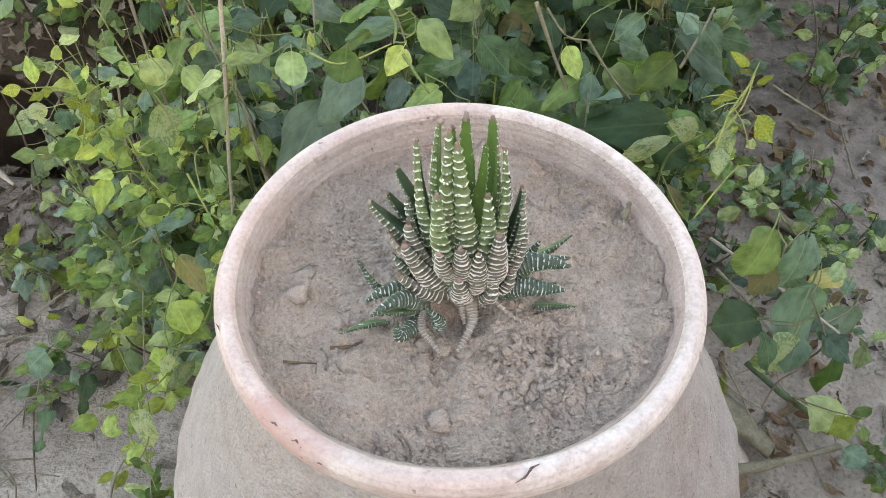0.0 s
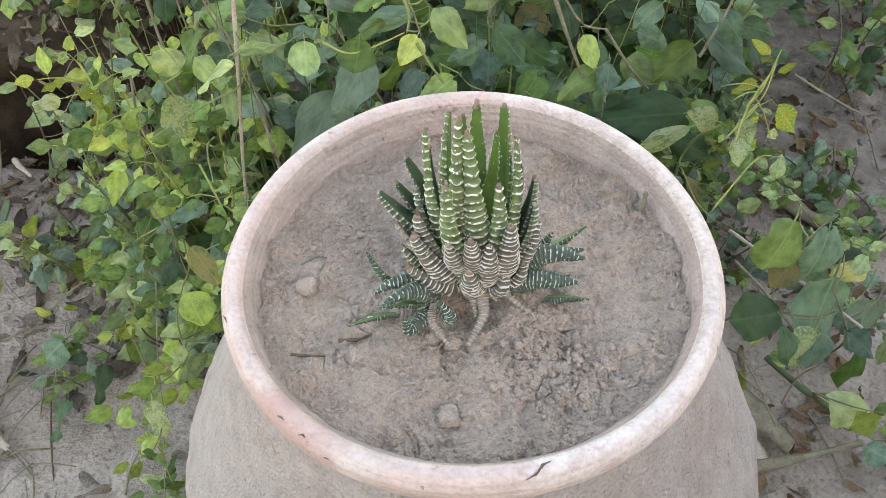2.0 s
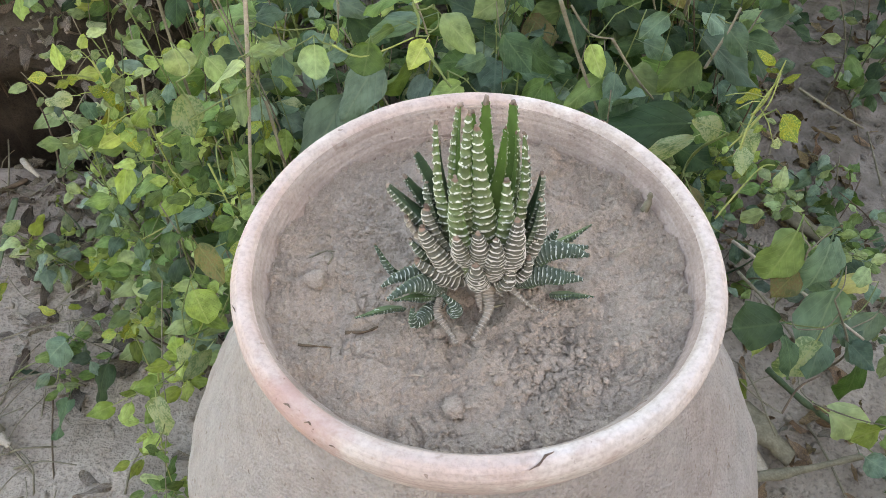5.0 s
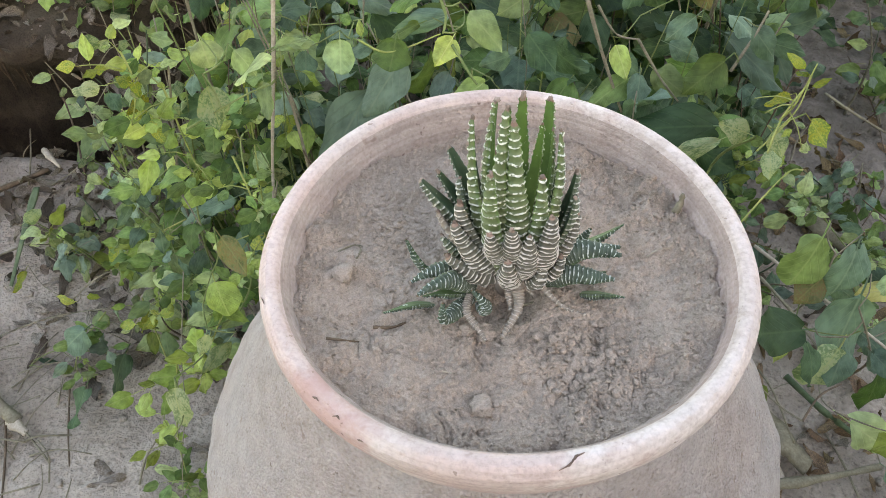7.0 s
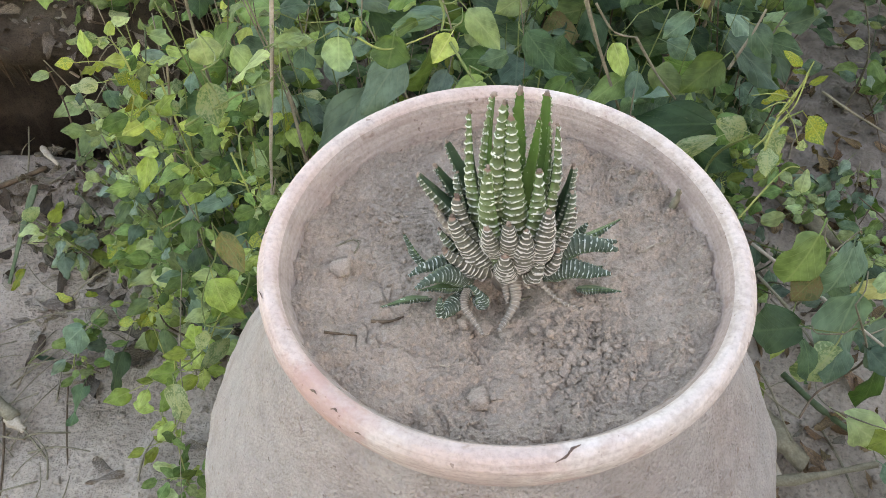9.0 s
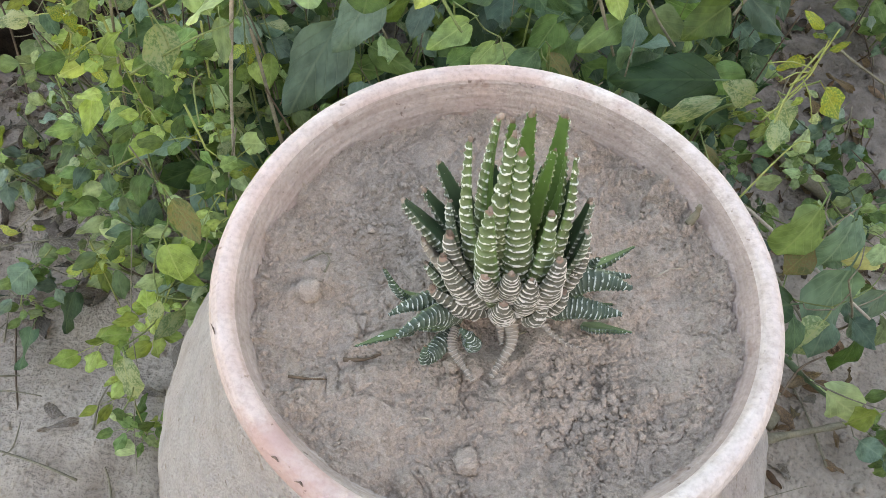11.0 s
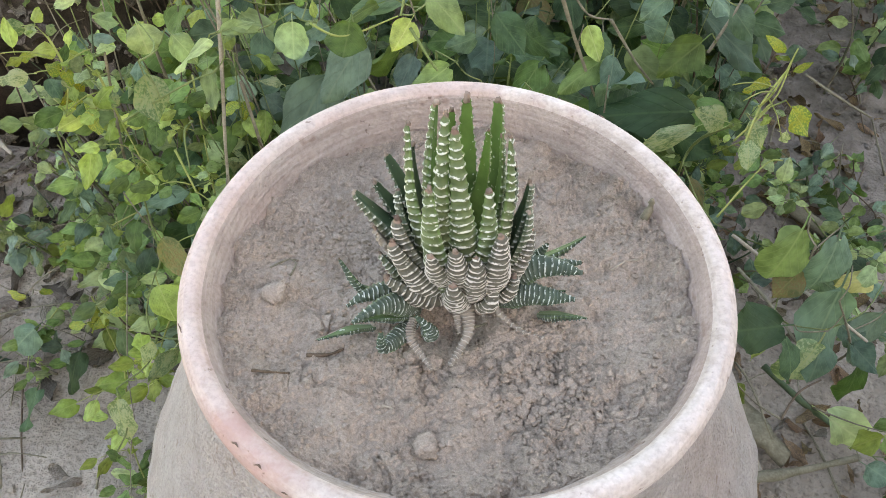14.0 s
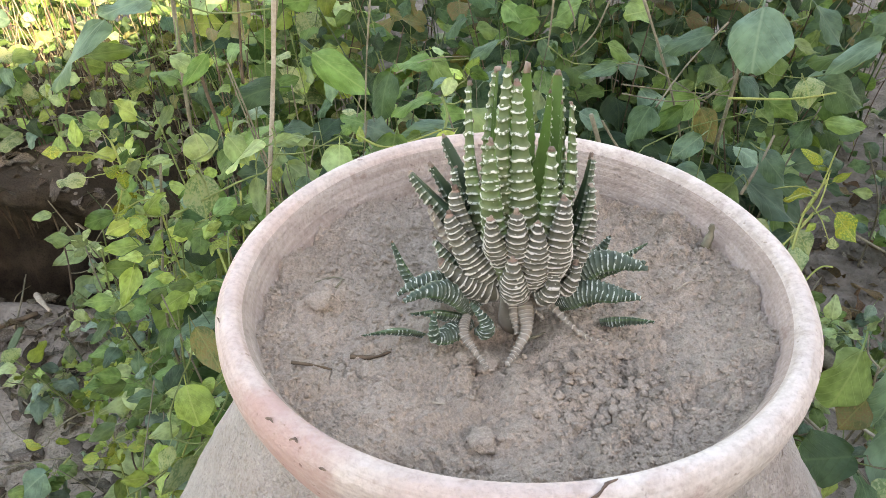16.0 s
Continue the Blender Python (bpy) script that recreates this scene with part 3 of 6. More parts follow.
def fleshy(spine, out, width, m, name="leaf", parent=None, label="", seed=0, bands=18, thick=0.5, swell=0.3, blunt=0.3, taper=1.3, foot=0.6, ridge_height=0.0011, hollow=0.0):
    """A tapered fleshy leaf along a smooth line, its rounded back towards out, its inner face flat or hollow, with raised uneven bands."""
    n, seg = 150, 20
    line = evened(bowed(spine, 4 * n), n + 1)
    rnd = random.Random(seed)
    o1, o2, o3 = rnd.uniform(0, 9), rnd.uniform(0, 9), rnd.uniform(0, 9)
    lean = rnd.uniform(-0.5, 0.5)
    verts, band, along = [], [], []
    for i, p in enumerate(line):
        s = i / n
        t = (line[min(i + 1, n)] - line[max(i - 1, 0)]).normalized()
        d = (out - t * out.dot(t)).normalized()
        side = t.cross(d)
        w = width / 2 * (foot + (1 - foot) * math.sin(min(1, s / swell) * math.pi / 2)) * (1 - (1 - blunt) * max(0, (s - swell) / (1 - swell)) ** taper)
        if s > 0.97:
            w *= max(0.3, math.sqrt(max(0, 1 - ((s - 0.97) / 0.031) ** 2)))
        w *= 1 + 0.05 * math.sin(s * 13 + o1) + 0.03 * math.sin(s * 29 + o3)
        for k in range(seg):
            a = 2 * math.pi * k / seg
            c, h = math.cos(a), math.sin(a)
            phase = bands * s**0.74 + 0.1 * h * h + 0.16 * lean * c + 0.045 * math.sin(4 * a + o2 + 2.5 * s) + 0.2 * math.sin(s * 19 + o1) + 0.22 * noise.noise(Vector((c * 1.3 + o2, s * bands * 0.35, o3)))
            ridge = min(1.0, max(0.0, (abs(((phase + 0.5) % 1.0) - 0.5) * 2 - 0.56) / 0.24))
            knot = 0.55 + 0.75 * max(0.0, noise.noise(Vector((a * 2.3, phase // 1 * 3.1, o1))) + 0.35)
            rise = ridge_height * ridge * knot * min(1.0, max(0.0, h * 4 + 0.9)) * (1 - 0.35 * s)
            y = thick * 2 * w * (h if h > 0 else 0.3 * h * (1 - 1.6 * hollow * h * h))
            q = Vector((w * c, y, 0))
            q += q.normalized() * rise if q.length > 1e-6 else q
            verts.append(p + side * q.x + d * q.y)
            band.append((k / seg, phase))
            along.append((k / seg, s))
    faces = [(i * seg + k, i * seg + (k + 1) % seg, (i + 1) * seg + (k + 1) % seg, (i + 1) * seg + k) for i in range(n) for k in range(seg)]
    faces.append(tuple(range(n * seg, (n + 1) * seg)))
    return part(name, smooth_mesh(name, verts, faces, m, {"bands": band, "along": along}), parent, label)


HEART = Vector((0.0035, -0.006, 0.6605))
plant = thing("succulent", "upright rosette succulent with white-banded pointed green leaves in the soil", "succulent", at=(0, 0, 0))
TIP = bark_material("succulent_tip", (0.1, 0.06, 0.045), (0.42, 0.33, 0.27), 0.8)
# azimuth and radius (cm) of the belly, its height over the heart, tip (cm, height over the heart), width (mm), bands, material
TALL = [
    (204, 1.45, 1.9, (-1.78, 0.45, 7.85), 10.5, 20, FRESH),
    (165, 0.9, 2.0, (-0.78, 1.42, 8.0), 14.0, 20, FRESH),
    (228, 1.0, 2.0, (-0.38, 0.05, 8.75), 11.0, 20, FRESH),
    (110, 1.0, 2.0, (-0.25, 2.2, 6.9), 8.5, 17, FRESH),
    (275, 1.15, 1.6, (-0.1, -0.22, 8.3), 12.0, 20, FRESH),
    (92, 0.8, 1.9, (0.33, 1.85, 7.85), 12.5, 20, FRESH),
    (48, 1.0, 1.9, (1.5, 2.0, 7.6), 15.0, 20, FRESH),
    (62, 0.5, 2.2, (1.14, 0.45, 7.6), 8.5, 18, FRESH),
    (15, 0.8, 2.0, (1.62, 0.75, 7.0), 9.0, 17, FRESH),
    (-22, 1.25, 1.8, (1.95, 0.8, 6.95), 10.5, 18, FRESH),
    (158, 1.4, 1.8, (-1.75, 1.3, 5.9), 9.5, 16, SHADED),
    (238, 1.5, 1.5, (-0.95, -1.55, 6.6), 13.5, 18, FRESH),
    (-63, 1.4, 1.5, (1.2, -1.2, 6.15), 12.0, 17, FRESH),
]
SHORT = [
    (-52, 1.6, 1.3, (1.68, -2.2, 4.75), 12.5, 15, OLD),
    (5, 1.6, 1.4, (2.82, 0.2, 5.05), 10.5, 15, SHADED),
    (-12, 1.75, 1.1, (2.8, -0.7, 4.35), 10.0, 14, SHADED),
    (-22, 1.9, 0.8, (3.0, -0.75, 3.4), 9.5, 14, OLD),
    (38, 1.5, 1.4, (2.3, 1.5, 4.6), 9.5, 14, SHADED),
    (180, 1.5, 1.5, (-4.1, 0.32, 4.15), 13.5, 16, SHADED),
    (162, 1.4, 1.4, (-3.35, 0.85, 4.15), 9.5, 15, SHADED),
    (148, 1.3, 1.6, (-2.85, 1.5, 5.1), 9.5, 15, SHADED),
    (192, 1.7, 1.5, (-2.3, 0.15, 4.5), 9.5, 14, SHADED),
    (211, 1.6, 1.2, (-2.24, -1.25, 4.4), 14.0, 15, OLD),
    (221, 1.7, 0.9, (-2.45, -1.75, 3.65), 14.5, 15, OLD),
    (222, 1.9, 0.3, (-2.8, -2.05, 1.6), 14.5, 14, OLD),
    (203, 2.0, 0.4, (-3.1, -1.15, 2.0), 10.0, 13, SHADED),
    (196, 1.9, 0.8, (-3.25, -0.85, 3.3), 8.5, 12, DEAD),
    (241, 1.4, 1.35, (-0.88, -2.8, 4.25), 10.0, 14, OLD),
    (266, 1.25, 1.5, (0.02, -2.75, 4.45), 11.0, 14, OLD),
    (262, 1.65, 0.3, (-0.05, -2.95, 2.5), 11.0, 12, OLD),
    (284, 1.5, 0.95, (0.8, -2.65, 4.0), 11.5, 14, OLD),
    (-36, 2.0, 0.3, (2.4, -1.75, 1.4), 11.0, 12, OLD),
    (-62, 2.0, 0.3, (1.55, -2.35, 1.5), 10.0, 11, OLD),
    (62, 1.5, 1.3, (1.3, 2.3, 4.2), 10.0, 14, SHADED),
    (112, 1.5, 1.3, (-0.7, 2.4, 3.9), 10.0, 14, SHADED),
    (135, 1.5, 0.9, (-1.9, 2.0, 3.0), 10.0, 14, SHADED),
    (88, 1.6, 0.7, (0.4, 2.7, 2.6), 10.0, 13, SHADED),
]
for k, (az, belly, high, tip, w, bands, m) in enumerate(TALL + SHORT):
    out = Vector((math.cos(radians(az)), math.sin(radians(az)), 0.0))
    tall = k < len(TALL)
    tip_at = Vector((tip[0] * 0.01, tip[1] * 0.01, HEART.z + tip[2] * 0.01 - 0.001))
    belly_at = HEART + out * belly * 0.01 + UP * high * 0.01
    foot_at = HEART + out * (0.002 if tall else 0.0035) + UP * (0.005 if tall else 0.0015 + 0.003 * high)
    shoulder = HEART + out * belly * 0.0072 + UP * (0.004 + high * 0.0038)
    mid = belly_at.lerp(tip_at, 0.5) + out * (0.0026 if tall else 0.0016)
    pointed = k in (len(TALL) + 17, 7, 8)
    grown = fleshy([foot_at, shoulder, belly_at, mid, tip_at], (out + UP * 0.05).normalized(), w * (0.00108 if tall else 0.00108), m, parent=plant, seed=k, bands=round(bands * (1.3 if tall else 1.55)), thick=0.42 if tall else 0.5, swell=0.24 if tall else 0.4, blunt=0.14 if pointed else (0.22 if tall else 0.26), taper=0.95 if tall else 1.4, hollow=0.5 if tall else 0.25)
    lean_ = (tip_at - mid).normalized()
    cap = bmesh.new()
    bmesh.ops.create_cone(cap, cap_ends=True, segments=10, radius1=1.0, radius2=0.75, depth=2.0)
    bmesh.ops.subdivide_edges(cap, edges=cap.edges[:], cuts=2)
    for vert in cap.verts:
        vert.co.x *= 1 + 0.5 * noise.noise(vert.co * 1.9 + Vector((k, 0, 0)))
        vert.co.y *= 1 + 0.5 * noise.noise(vert.co * 1.9 + Vector((0, k, 5)))
        vert.co.z += 0.45 * noise.noise(Vector((vert.co.x * 1.5, vert.co.y * 1.5, k)))
    size_ = w * 0.001 * (0.06 if pointed else (0.105 if tall else 0.1)) * (0.9 + 0.2 * math.sin(k * 2.7))
    turned_ = lean_.to_track_quat("Z", "Y").to_matrix().to_4x4() @ Matrix.Diagonal((size_, size_, size_ * (0.9 + 0.5 * math.sin(k * 4.1)), 1))
    bmesh.ops.transform(cap, matrix=Matrix.Translation(tip_at) @ turned_, verts=cap.verts)
    for face in cap.faces:
        face.smooth = True
    me = bpy.data.meshes.new("dry_tip")
    cap.to_mesh(me)
    cap.free()
    me.materials.append(TIP)
    part("dry_tip", me, grown, "shrivelled brown tip")
# short bare stem under the rosette, with withered leaves hanging from it
sl = bowed([(0.003, -0.004, 0.63), (0.0035, -0.006, 0.648), (0.0035, -0.006, 0.667)], 8)
v, f = tube_data(sl, 0.0075, 14, 1.15, 0.12)
part("stem", smooth_mesh("stem", v, f, DEAD), plant, "short dry brown stem")
WITHERED = [
    ([(0.42, -1.3, 66.4), (0.55, -2.25, 65.35), (0.6, -3.0, 64.9), (0.2, -3.75, 64.45), (-0.2, -4.4, 64.25)], 6.2, 15),
    ([(0.1, -1.2, 66.0), (0.1, -2.2, 65.3), (0.25, -3.0, 64.6)], 5.5, 9),
    ([(-1.75, -2.6, 65.2), (-1.85, -3.4, 65.0), (-1.4, -4.0, 64.65), (-0.85, -4.6, 64.25)], 4.2, 11),
    ([(0.4, -1.4, 65.8), (0.7, -1.95, 65.35), (1.35, -2.2, 64.75)], 2.2, 6),
    ([(1.2, -1.4, 65.5), (2.0, -2.2, 65.0), (2.9, -2.6, 64.35), (4.0, -2.75, 64.0)], 2.6, 9),
]
for k, (points, w, bands) in enumerate(WITHERED):
    fleshy([Vector(p) * 0.01 for p in points], (UP + Vector((0.1, -0.35, 0))).normalized(), w * 0.001, DEAD, "dry_leaf", plant, "withered pale brown leaf", 60 + k, round(bands * 1.7), 0.4, 0.25, 0.3, 1.1, 0.7, 0.0006)


def offset_plant(label, leaves, seed):
    ob = thing("succulent_offset", label, "succulent", "offsets round the succulent")
    for k, (points, w, bands, face_up, m) in enumerate(leaves):
        line = [Vector(p) * 0.01 for p in points]
        along = (line[-1] - line[0]).normalized()
        away = Vector((along.x, along.y, 0))
        back = Vector((-0.35 * along.x, -0.45, 0.85)) if not face_up else Vector((0.3 * along.y, -0.62, -0.55)) + away * 0.4
        fleshy(line, back.normalized(), w * 0.00108, m, "leaf", ob, "", seed + k, round(bands * 1.25), 0.42, 0.34, 0.1, 1.2, 0.7, 0.0007, 0.5)
    return ob


offset_plant("small dark green offset with white-dotted pointed leaves, half buried", [
    ([(-1.9, -1.3, 65.0), (-3.2, -1.45, 65.45), (-4.1, -1.6, 66.3), (-4.74, -1.55, 68.1)], 8.0, 20, True, YOUNG),
    ([(-1.7, -1.6, 65.2), (-2.7, -2.0, 66.4), (-3.7, -2.5, 66.75), (-4.5, -2.8, 66.35)], 9.0, 20, False, YOUNG),
    ([(-1.7, -1.9, 65.0), (-2.5, -2.7, 66.5), (-3.3, -3.4, 67.1), (-4.1, -4.1, 67.15)], 9.5, 20, False, YOUNG),
    ([(-3.6, -2.3, 63.9), (-4.4, -2.75, 64.5), (-5.2, -3.3, 64.85), (-5.9, -3.65, 64.95)], 5.0, 14, True, YOUNG),
    ([(-1.7, -2.3, 64.6), (-2.4, -3.4, 64.95), (-2.85, -4.15, 65.4), (-2.95, -4.3, 66.0), (-2.9, -4.2, 66.9)], 7.0, 18, False, YOUNG),
    ([(-1.2, -2.6, 64.4), (-1.02, -3.2, 64.9), (-1.0, -3.35, 65.5), (-1.3, -3.3, 66.05), (-1.65, -3.2, 66.5)], 6.0, 15, False, YOUNG),
    ([(-1.7, -1.1, 65.0), (-2.2, -1.0, 66.0), (-2.7, -0.8, 66.6), (-3.05, -0.6, 67.0)], 8.5, 16, False, YOUNG),
    ([(-1.9, -1.5, 64.9), (-2.9, -1.75, 65.8), (-4.0, -1.95, 66.2)], 8.0, 17, False, YOUNG),
    ([(-1.9, -2.1, 64.8), (-3.0, -2.7, 65.5), (-4.0, -3.1, 65.7)], 7.5, 16, True, YOUNG),
    ([(-1.3, -1.6, 65.2), (-2.0, -1.9, 66.4), (-2.6, -2.1, 66.5)], 9.0, 13, False, YOUNG),
], 100)
offset_plant("small blue-green offset with white-banded curved leaves in the soil", [
    ([(2.2, -0.3, 64.9), (3.3, 0.2, 65.6), (4.6, 0.75, 65.85), (5.8, 1.38, 66.1)], 10.0, 18, True, YOUNG),
    ([(2.3, -0.5, 65.0), (3.0, -0.3, 66.0), (3.5, -0.25, 66.7), (3.9, -0.2, 67.6)], 8.0, 17, False, YOUNG),
    ([(1.9, -0.8, 65.1), (2.9, -0.75, 66.3), (4.0, -0.8, 66.75), (5.45, -0.95, 66.5)], 12.5, 20, False, YOUNG),
    ([(1.9, -1.2, 64.8), (2.9, -1.5, 65.7), (3.9, -1.7, 65.8), (5.2, -1.7, 65.6)], 11.0, 20, False, YOUNG),
    ([(3.7, -1.7, 64.4), (4.6, -1.9, 64.7), (5.8, -2.1, 64.75)], 7.5, 13, True, YOUNG),
    ([(1.8, -0.9, 65.2), (2.4, -1.4, 65.7), (2.95, -1.75, 65.5)], 7.5, 11, False, YOUNG),
    ([(2.3, -1.0, 64.9), (3.6, -1.2, 65.3), (4.8, -1.3, 65.7)], 9.0, 16, True, YOUNG),
    ([(2.3, -0.4, 65.2), (3.8, -0.3, 66.0), (5.5, -0.25, 66.3)], 9.0, 18, False, YOUNG),
], 130)

# twigs and bits on the potting soil
def litter_twig(points, r, kind, label, lift=0.0006):
    line = bowed([(x - 0.005, y, soil_height(x - 0.005, y) + z + lift) for x, y, z in points], 10)
    v, f = tube_data(line, r, 6, 0.5, 0.25, 3)
    ob = part("twig", smooth_mesh("twig", v, f, BARK[kind]))
    return tagged(ob, label, "twig", "twigs in the pot")


litter_twig([(0.012, -0.019, 0.004), (0.016, -0.0195, 0.0025), (0.0195, -0.0195, 0.0)], 0.0009, "tan", "broken brown leaf stalk lying on the potting soil")
litter_twig([(-0.079, -0.0505, 0), (-0.071, -0.0505, 0), (-0.064, -0.049, 0)], 0.0008, "brown", "thin dark twig lying on the potting soil")
litter_twig([(-0.059, -0.0385, 0), (-0.05, -0.0375, 0.0005), (-0.043, -0.035, 0.001)], 0.0011, "brown", "dark dry leaf tip lying on the potting soil")
litter_twig([(-0.083, 0.008, 0), (-0.076, 0.013, 0.002), (-0.071, 0.015, 0)], 0.0006, "tan", "fine curled straw lying on the potting soil")
litter_twig([(-0.072, 0.002, 0), (-0.071, 0.01, 0.0015), (-0.076, 0.016, 0)], 0.0006, "tan", "fine curled straw lying on the potting soil")
litter_twig([(-0.026, 0.004, 0.004), (-0.023, 0.0, 0.0045), (-0.02, -0.004, 0.006)], 0.0012, "brown", "reddish brown stalk beside the succulent")
litter_twig([(0.079, 0.014, 0), (0.085, 0.0165, 0.001), (0.092, 0.018, 0)], 0.0005, "pale", "pale straw lying on the potting soil")
litter_twig([(0.097, 0.043, 0), (0.099, 0.045, 0.005), (0.099, 0.046, 0.011)], 0.0024, "tan", "crumbling stub of soil standing at the pot wall")
litter_twig([(-0.024, -0.062, 0), (-0.0215, -0.062, 0.0004), (-0.019, -0.0635, 0)], 0.0006, "pale", "pale straw lying on the potting soil")

# ---- foliage ----


def blade(name, kind, bend, fold, seed):
    """A leaf of length 1 along +y and width 1, with a stalk, folded along its rib and bent."""
    outline = {
        "ovate": lambda s: 1.0 * math.sin(math.pi * s**0.78) ** 0.85 * (1 - 0.12 * s),
        "round": lambda s: math.sqrt(max(0, 1 - (2 * s - 1) ** 2)) * (1.02 - 0.1 * s),
        "heart": lambda s: math.sin(math.pi * min(1.0, s**0.62)) ** 0.7 * (1 - 0.28 * s),
        "lance": lambda s: 0.98 * math.sin(math.pi * s**0.9) ** 0.7,
    }[kind]
    rnd = random.Random(seed)
    n, half = 13, 3
    verts, faces, uv = [], [], []
    p1, p2 = rnd.uniform(0, 6), rnd.uniform(0, 6)
    for i in range(n + 1):
        s = 0.5 - 0.5 * math.cos(math.pi * (i / n) ** 0.95)
        w = 0.5 * max(outline(min(max(s, 0.004), 0.996)), 0.015)
        for k in range(-half, half + 1):
            f = k / half
            x = w * f * (1 + 0.06 * math.sin(s * 11 + p1) * abs(f)) + 0.05 * math.sin(math.pi * s + p2)
            z = fold * 0.55 * (math.sqrt(x * x + 0.012) - 0.11) + bend * (s * s - 0.3 * s) + 0.13 * math.sin(s * 7 + p2 + (1.7 if f > 0 else 0)) * f * f + 0.04 * math.sin(s * 17 + p1 + f) * f * f
            z -= 0.75 * x * x * (1 if bend < 0 else 0.4)
            y = s + (0.07 * (-abs(f)) * (1 - s / 0.12) if kind == "heart" and s < 0.12 else 0)
            verts.append((x, y, z))
            uv.append((0.5 + x, s))
    m = 2 * half + 1
    for i in range(n):
        for k in range(m - 1):
            a = i * m + k
            faces.append((a, a + 1, a + m + 1, a + m))
    b0 = len(verts)
    for i in range(4):
        s = i / 3
        for k in range(3):
            a = 2 * math.pi * k / 3
            verts.append((0.02 * math.cos(a), -0.28 + 0.3 * s, 0.02 * math.sin(a) - 0.06 * (1 - s) ** 2))
            uv.append((0.5, 0.0))
    for i in range(3):
        for k in range(3):
            a, b = b0 + i * 3 + k, b0 + i * 3 + (k + 1) % 3
            faces.append((a, b, b + 3, a + 3))
    return verts, faces, uv


SHAPES = [("ovate", -0.35, 0.35), ("ovate", 0.12, 0.5), ("ovate", -0.6, 0.2), ("round", -0.25, 0.25), ("round", 0.15, 0.35), ("heart", -0.4, 0.35), ("heart", 0.1, 0.5), ("lance", -0.45, 0.4)]
BLADES = {}


def blade_mesh(n, colour):
    if (n, colour) not in BLADES:
        v, f, uv = blade("leaf", *SHAPES[n], n)
        BLADES[n, colour] = smooth_mesh("leaf", v, f, LEAF[colour], {"uv": uv})
    return BLADES[n, colour]


leaf_rnd = random.Random(11)
TWIGS = {}


def leaf(plant_, base, tip, width, colour, roll=None, shape=None, twig=True):
    a, b = Vector(base), Vector(tip)
    y = (b - a)
    length = y.length
    y.normalize()
    face = Vector((leaf_rnd.uniform(-0.25, 0.25), -0.62 + leaf_rnd.uniform(-0.2, 0.2), 0.78))
    z = (face - y * face.dot(y)).normalized()
    x = y.cross(z)
    if roll is None:
        roll = leaf_rnd.gauss(0, 0.3)
    if shape is None:
        ratio = width / length
        shape = leaf_rnd.choice((0, 1, 2, 5, 6) if ratio < 0.85 else (3, 4, 5)) if ratio > 0.4 else leaf_rnd.choice((7, 0, 2))
    m = Matrix((x, y, z)).transposed().to_4x4()
    m.translation = a
    m = m @ Matrix.Rotation(roll, 4, "Y") @ Matrix.Diagonal((width * 1.04, length, (length + width) / 2, 1))
    if twig:
        TWIGS.setdefault(plant_.name, []).append(a - y * 0.26 * length)
    return part("leaf", blade_mesh(shape, colour), plant_, "", m)


STEMS = {}


def stem(plant_, points, radius, kind, name="stem"):
    line = bowed(points, 14)
    v, f = tube_data(line, radius, 6, 0.65, 0.14, len(STEMS))
    STEMS.setdefault(plant_.name, []).extend(line)
    return part(name, smooth_mesh(name, v, f, BARK[kind]), plant_)


def twigs(plant_, kind):
    """Thin shoots that carry the leaves: each runs from a stem or another leaf's foot to the leaf."""
    vs, fs = [], []
    have = list(STEMS.get(plant_.name, []))
    todo = sorted(TWIGS.get(plant_.name, []), key=lambda p: min((p - q).length for q in have))
    for k, p in enumerate(todo):
        q = min(have, key=lambda c: (p - c).length + 0.6 * max(0.0, c.z - p.z))
        mid = p.lerp(q, 0.5) + Vector((0.15 * (p - q).length * math.sin(k * 2.3), 0.0, -0.12 * (p - q).length))
        line = bowed([q, mid, p], 7)
        v, f = tube_data(line, 0.0009, 4, 0.7, 0.1, k)
        fs += [tuple(len(vs) + i for i in face) for face in f]
        vs += v
        have += line[2:]
    if vs:
        tagged(part("shoot", smooth_mesh("shoot", vs, fs, BARK[kind]), plant_), kind="stuff")


left = thing("vine_shrub", "leafy vine with grey-green and mottled leaves over dry stems", "shrub", "shrubs behind the pot", at=(-0.2, 0.4, 0))
middle = thing("vine_shrub", "dense vine with broad mid-green leaves behind the pot", "shrub", "shrubs behind the pot", at=(0, 0.45, 0))
right = thing("vine_shrub", "vine with yellow-mottled sprig and broad dark leaves", "shrub", "shrubs behind the pot", at=(0.25, 0.4, 0))
creeper_left = thing("creeper", "low creeper with small grey-green and yellow leaves on the earth", "creeper", "creepers on the ground", at=(-0.55, 0.35, 0))
creeper_right = thing("creeper", "low creeper with broad dusty green leaves on the earth", "creeper", "creepers on the ground", at=(0.35, 0.2, 0))
for ob in (left, middle, right, creeper_left, creeper_right):
    ob.location = (0, 0, 0)

# stems
stem(left, [(-0.203, 0.342, 0.563), (-0.219, 0.342, 0.481), (-0.253, 0.342, 0.326)], 0.0015, "tan")
stem(left, [(-0.151, 0.491, 0.463), (-0.159, 0.491, 0.418), (-0.169, 0.491, 0.377)], 0.0007, "tan")
stem(left, [(-0.262, 0.220, 0.520), (-0.215, 0.245, 0.536), (-0.192, 0.253, 0.542)], .001, "green")
stem(left, [(-0.461, 0.374, 0.161), (-0.511, 0.383, 0.171), (-0.571, 0.356, 0.154)], 0.0005, "tan")
stem(left, [(-0.797, 0.877, 0.015), (-0.863, 0.900, 0.051), (-0.891, 0.908, 0.065)], 0.0027, "pale")
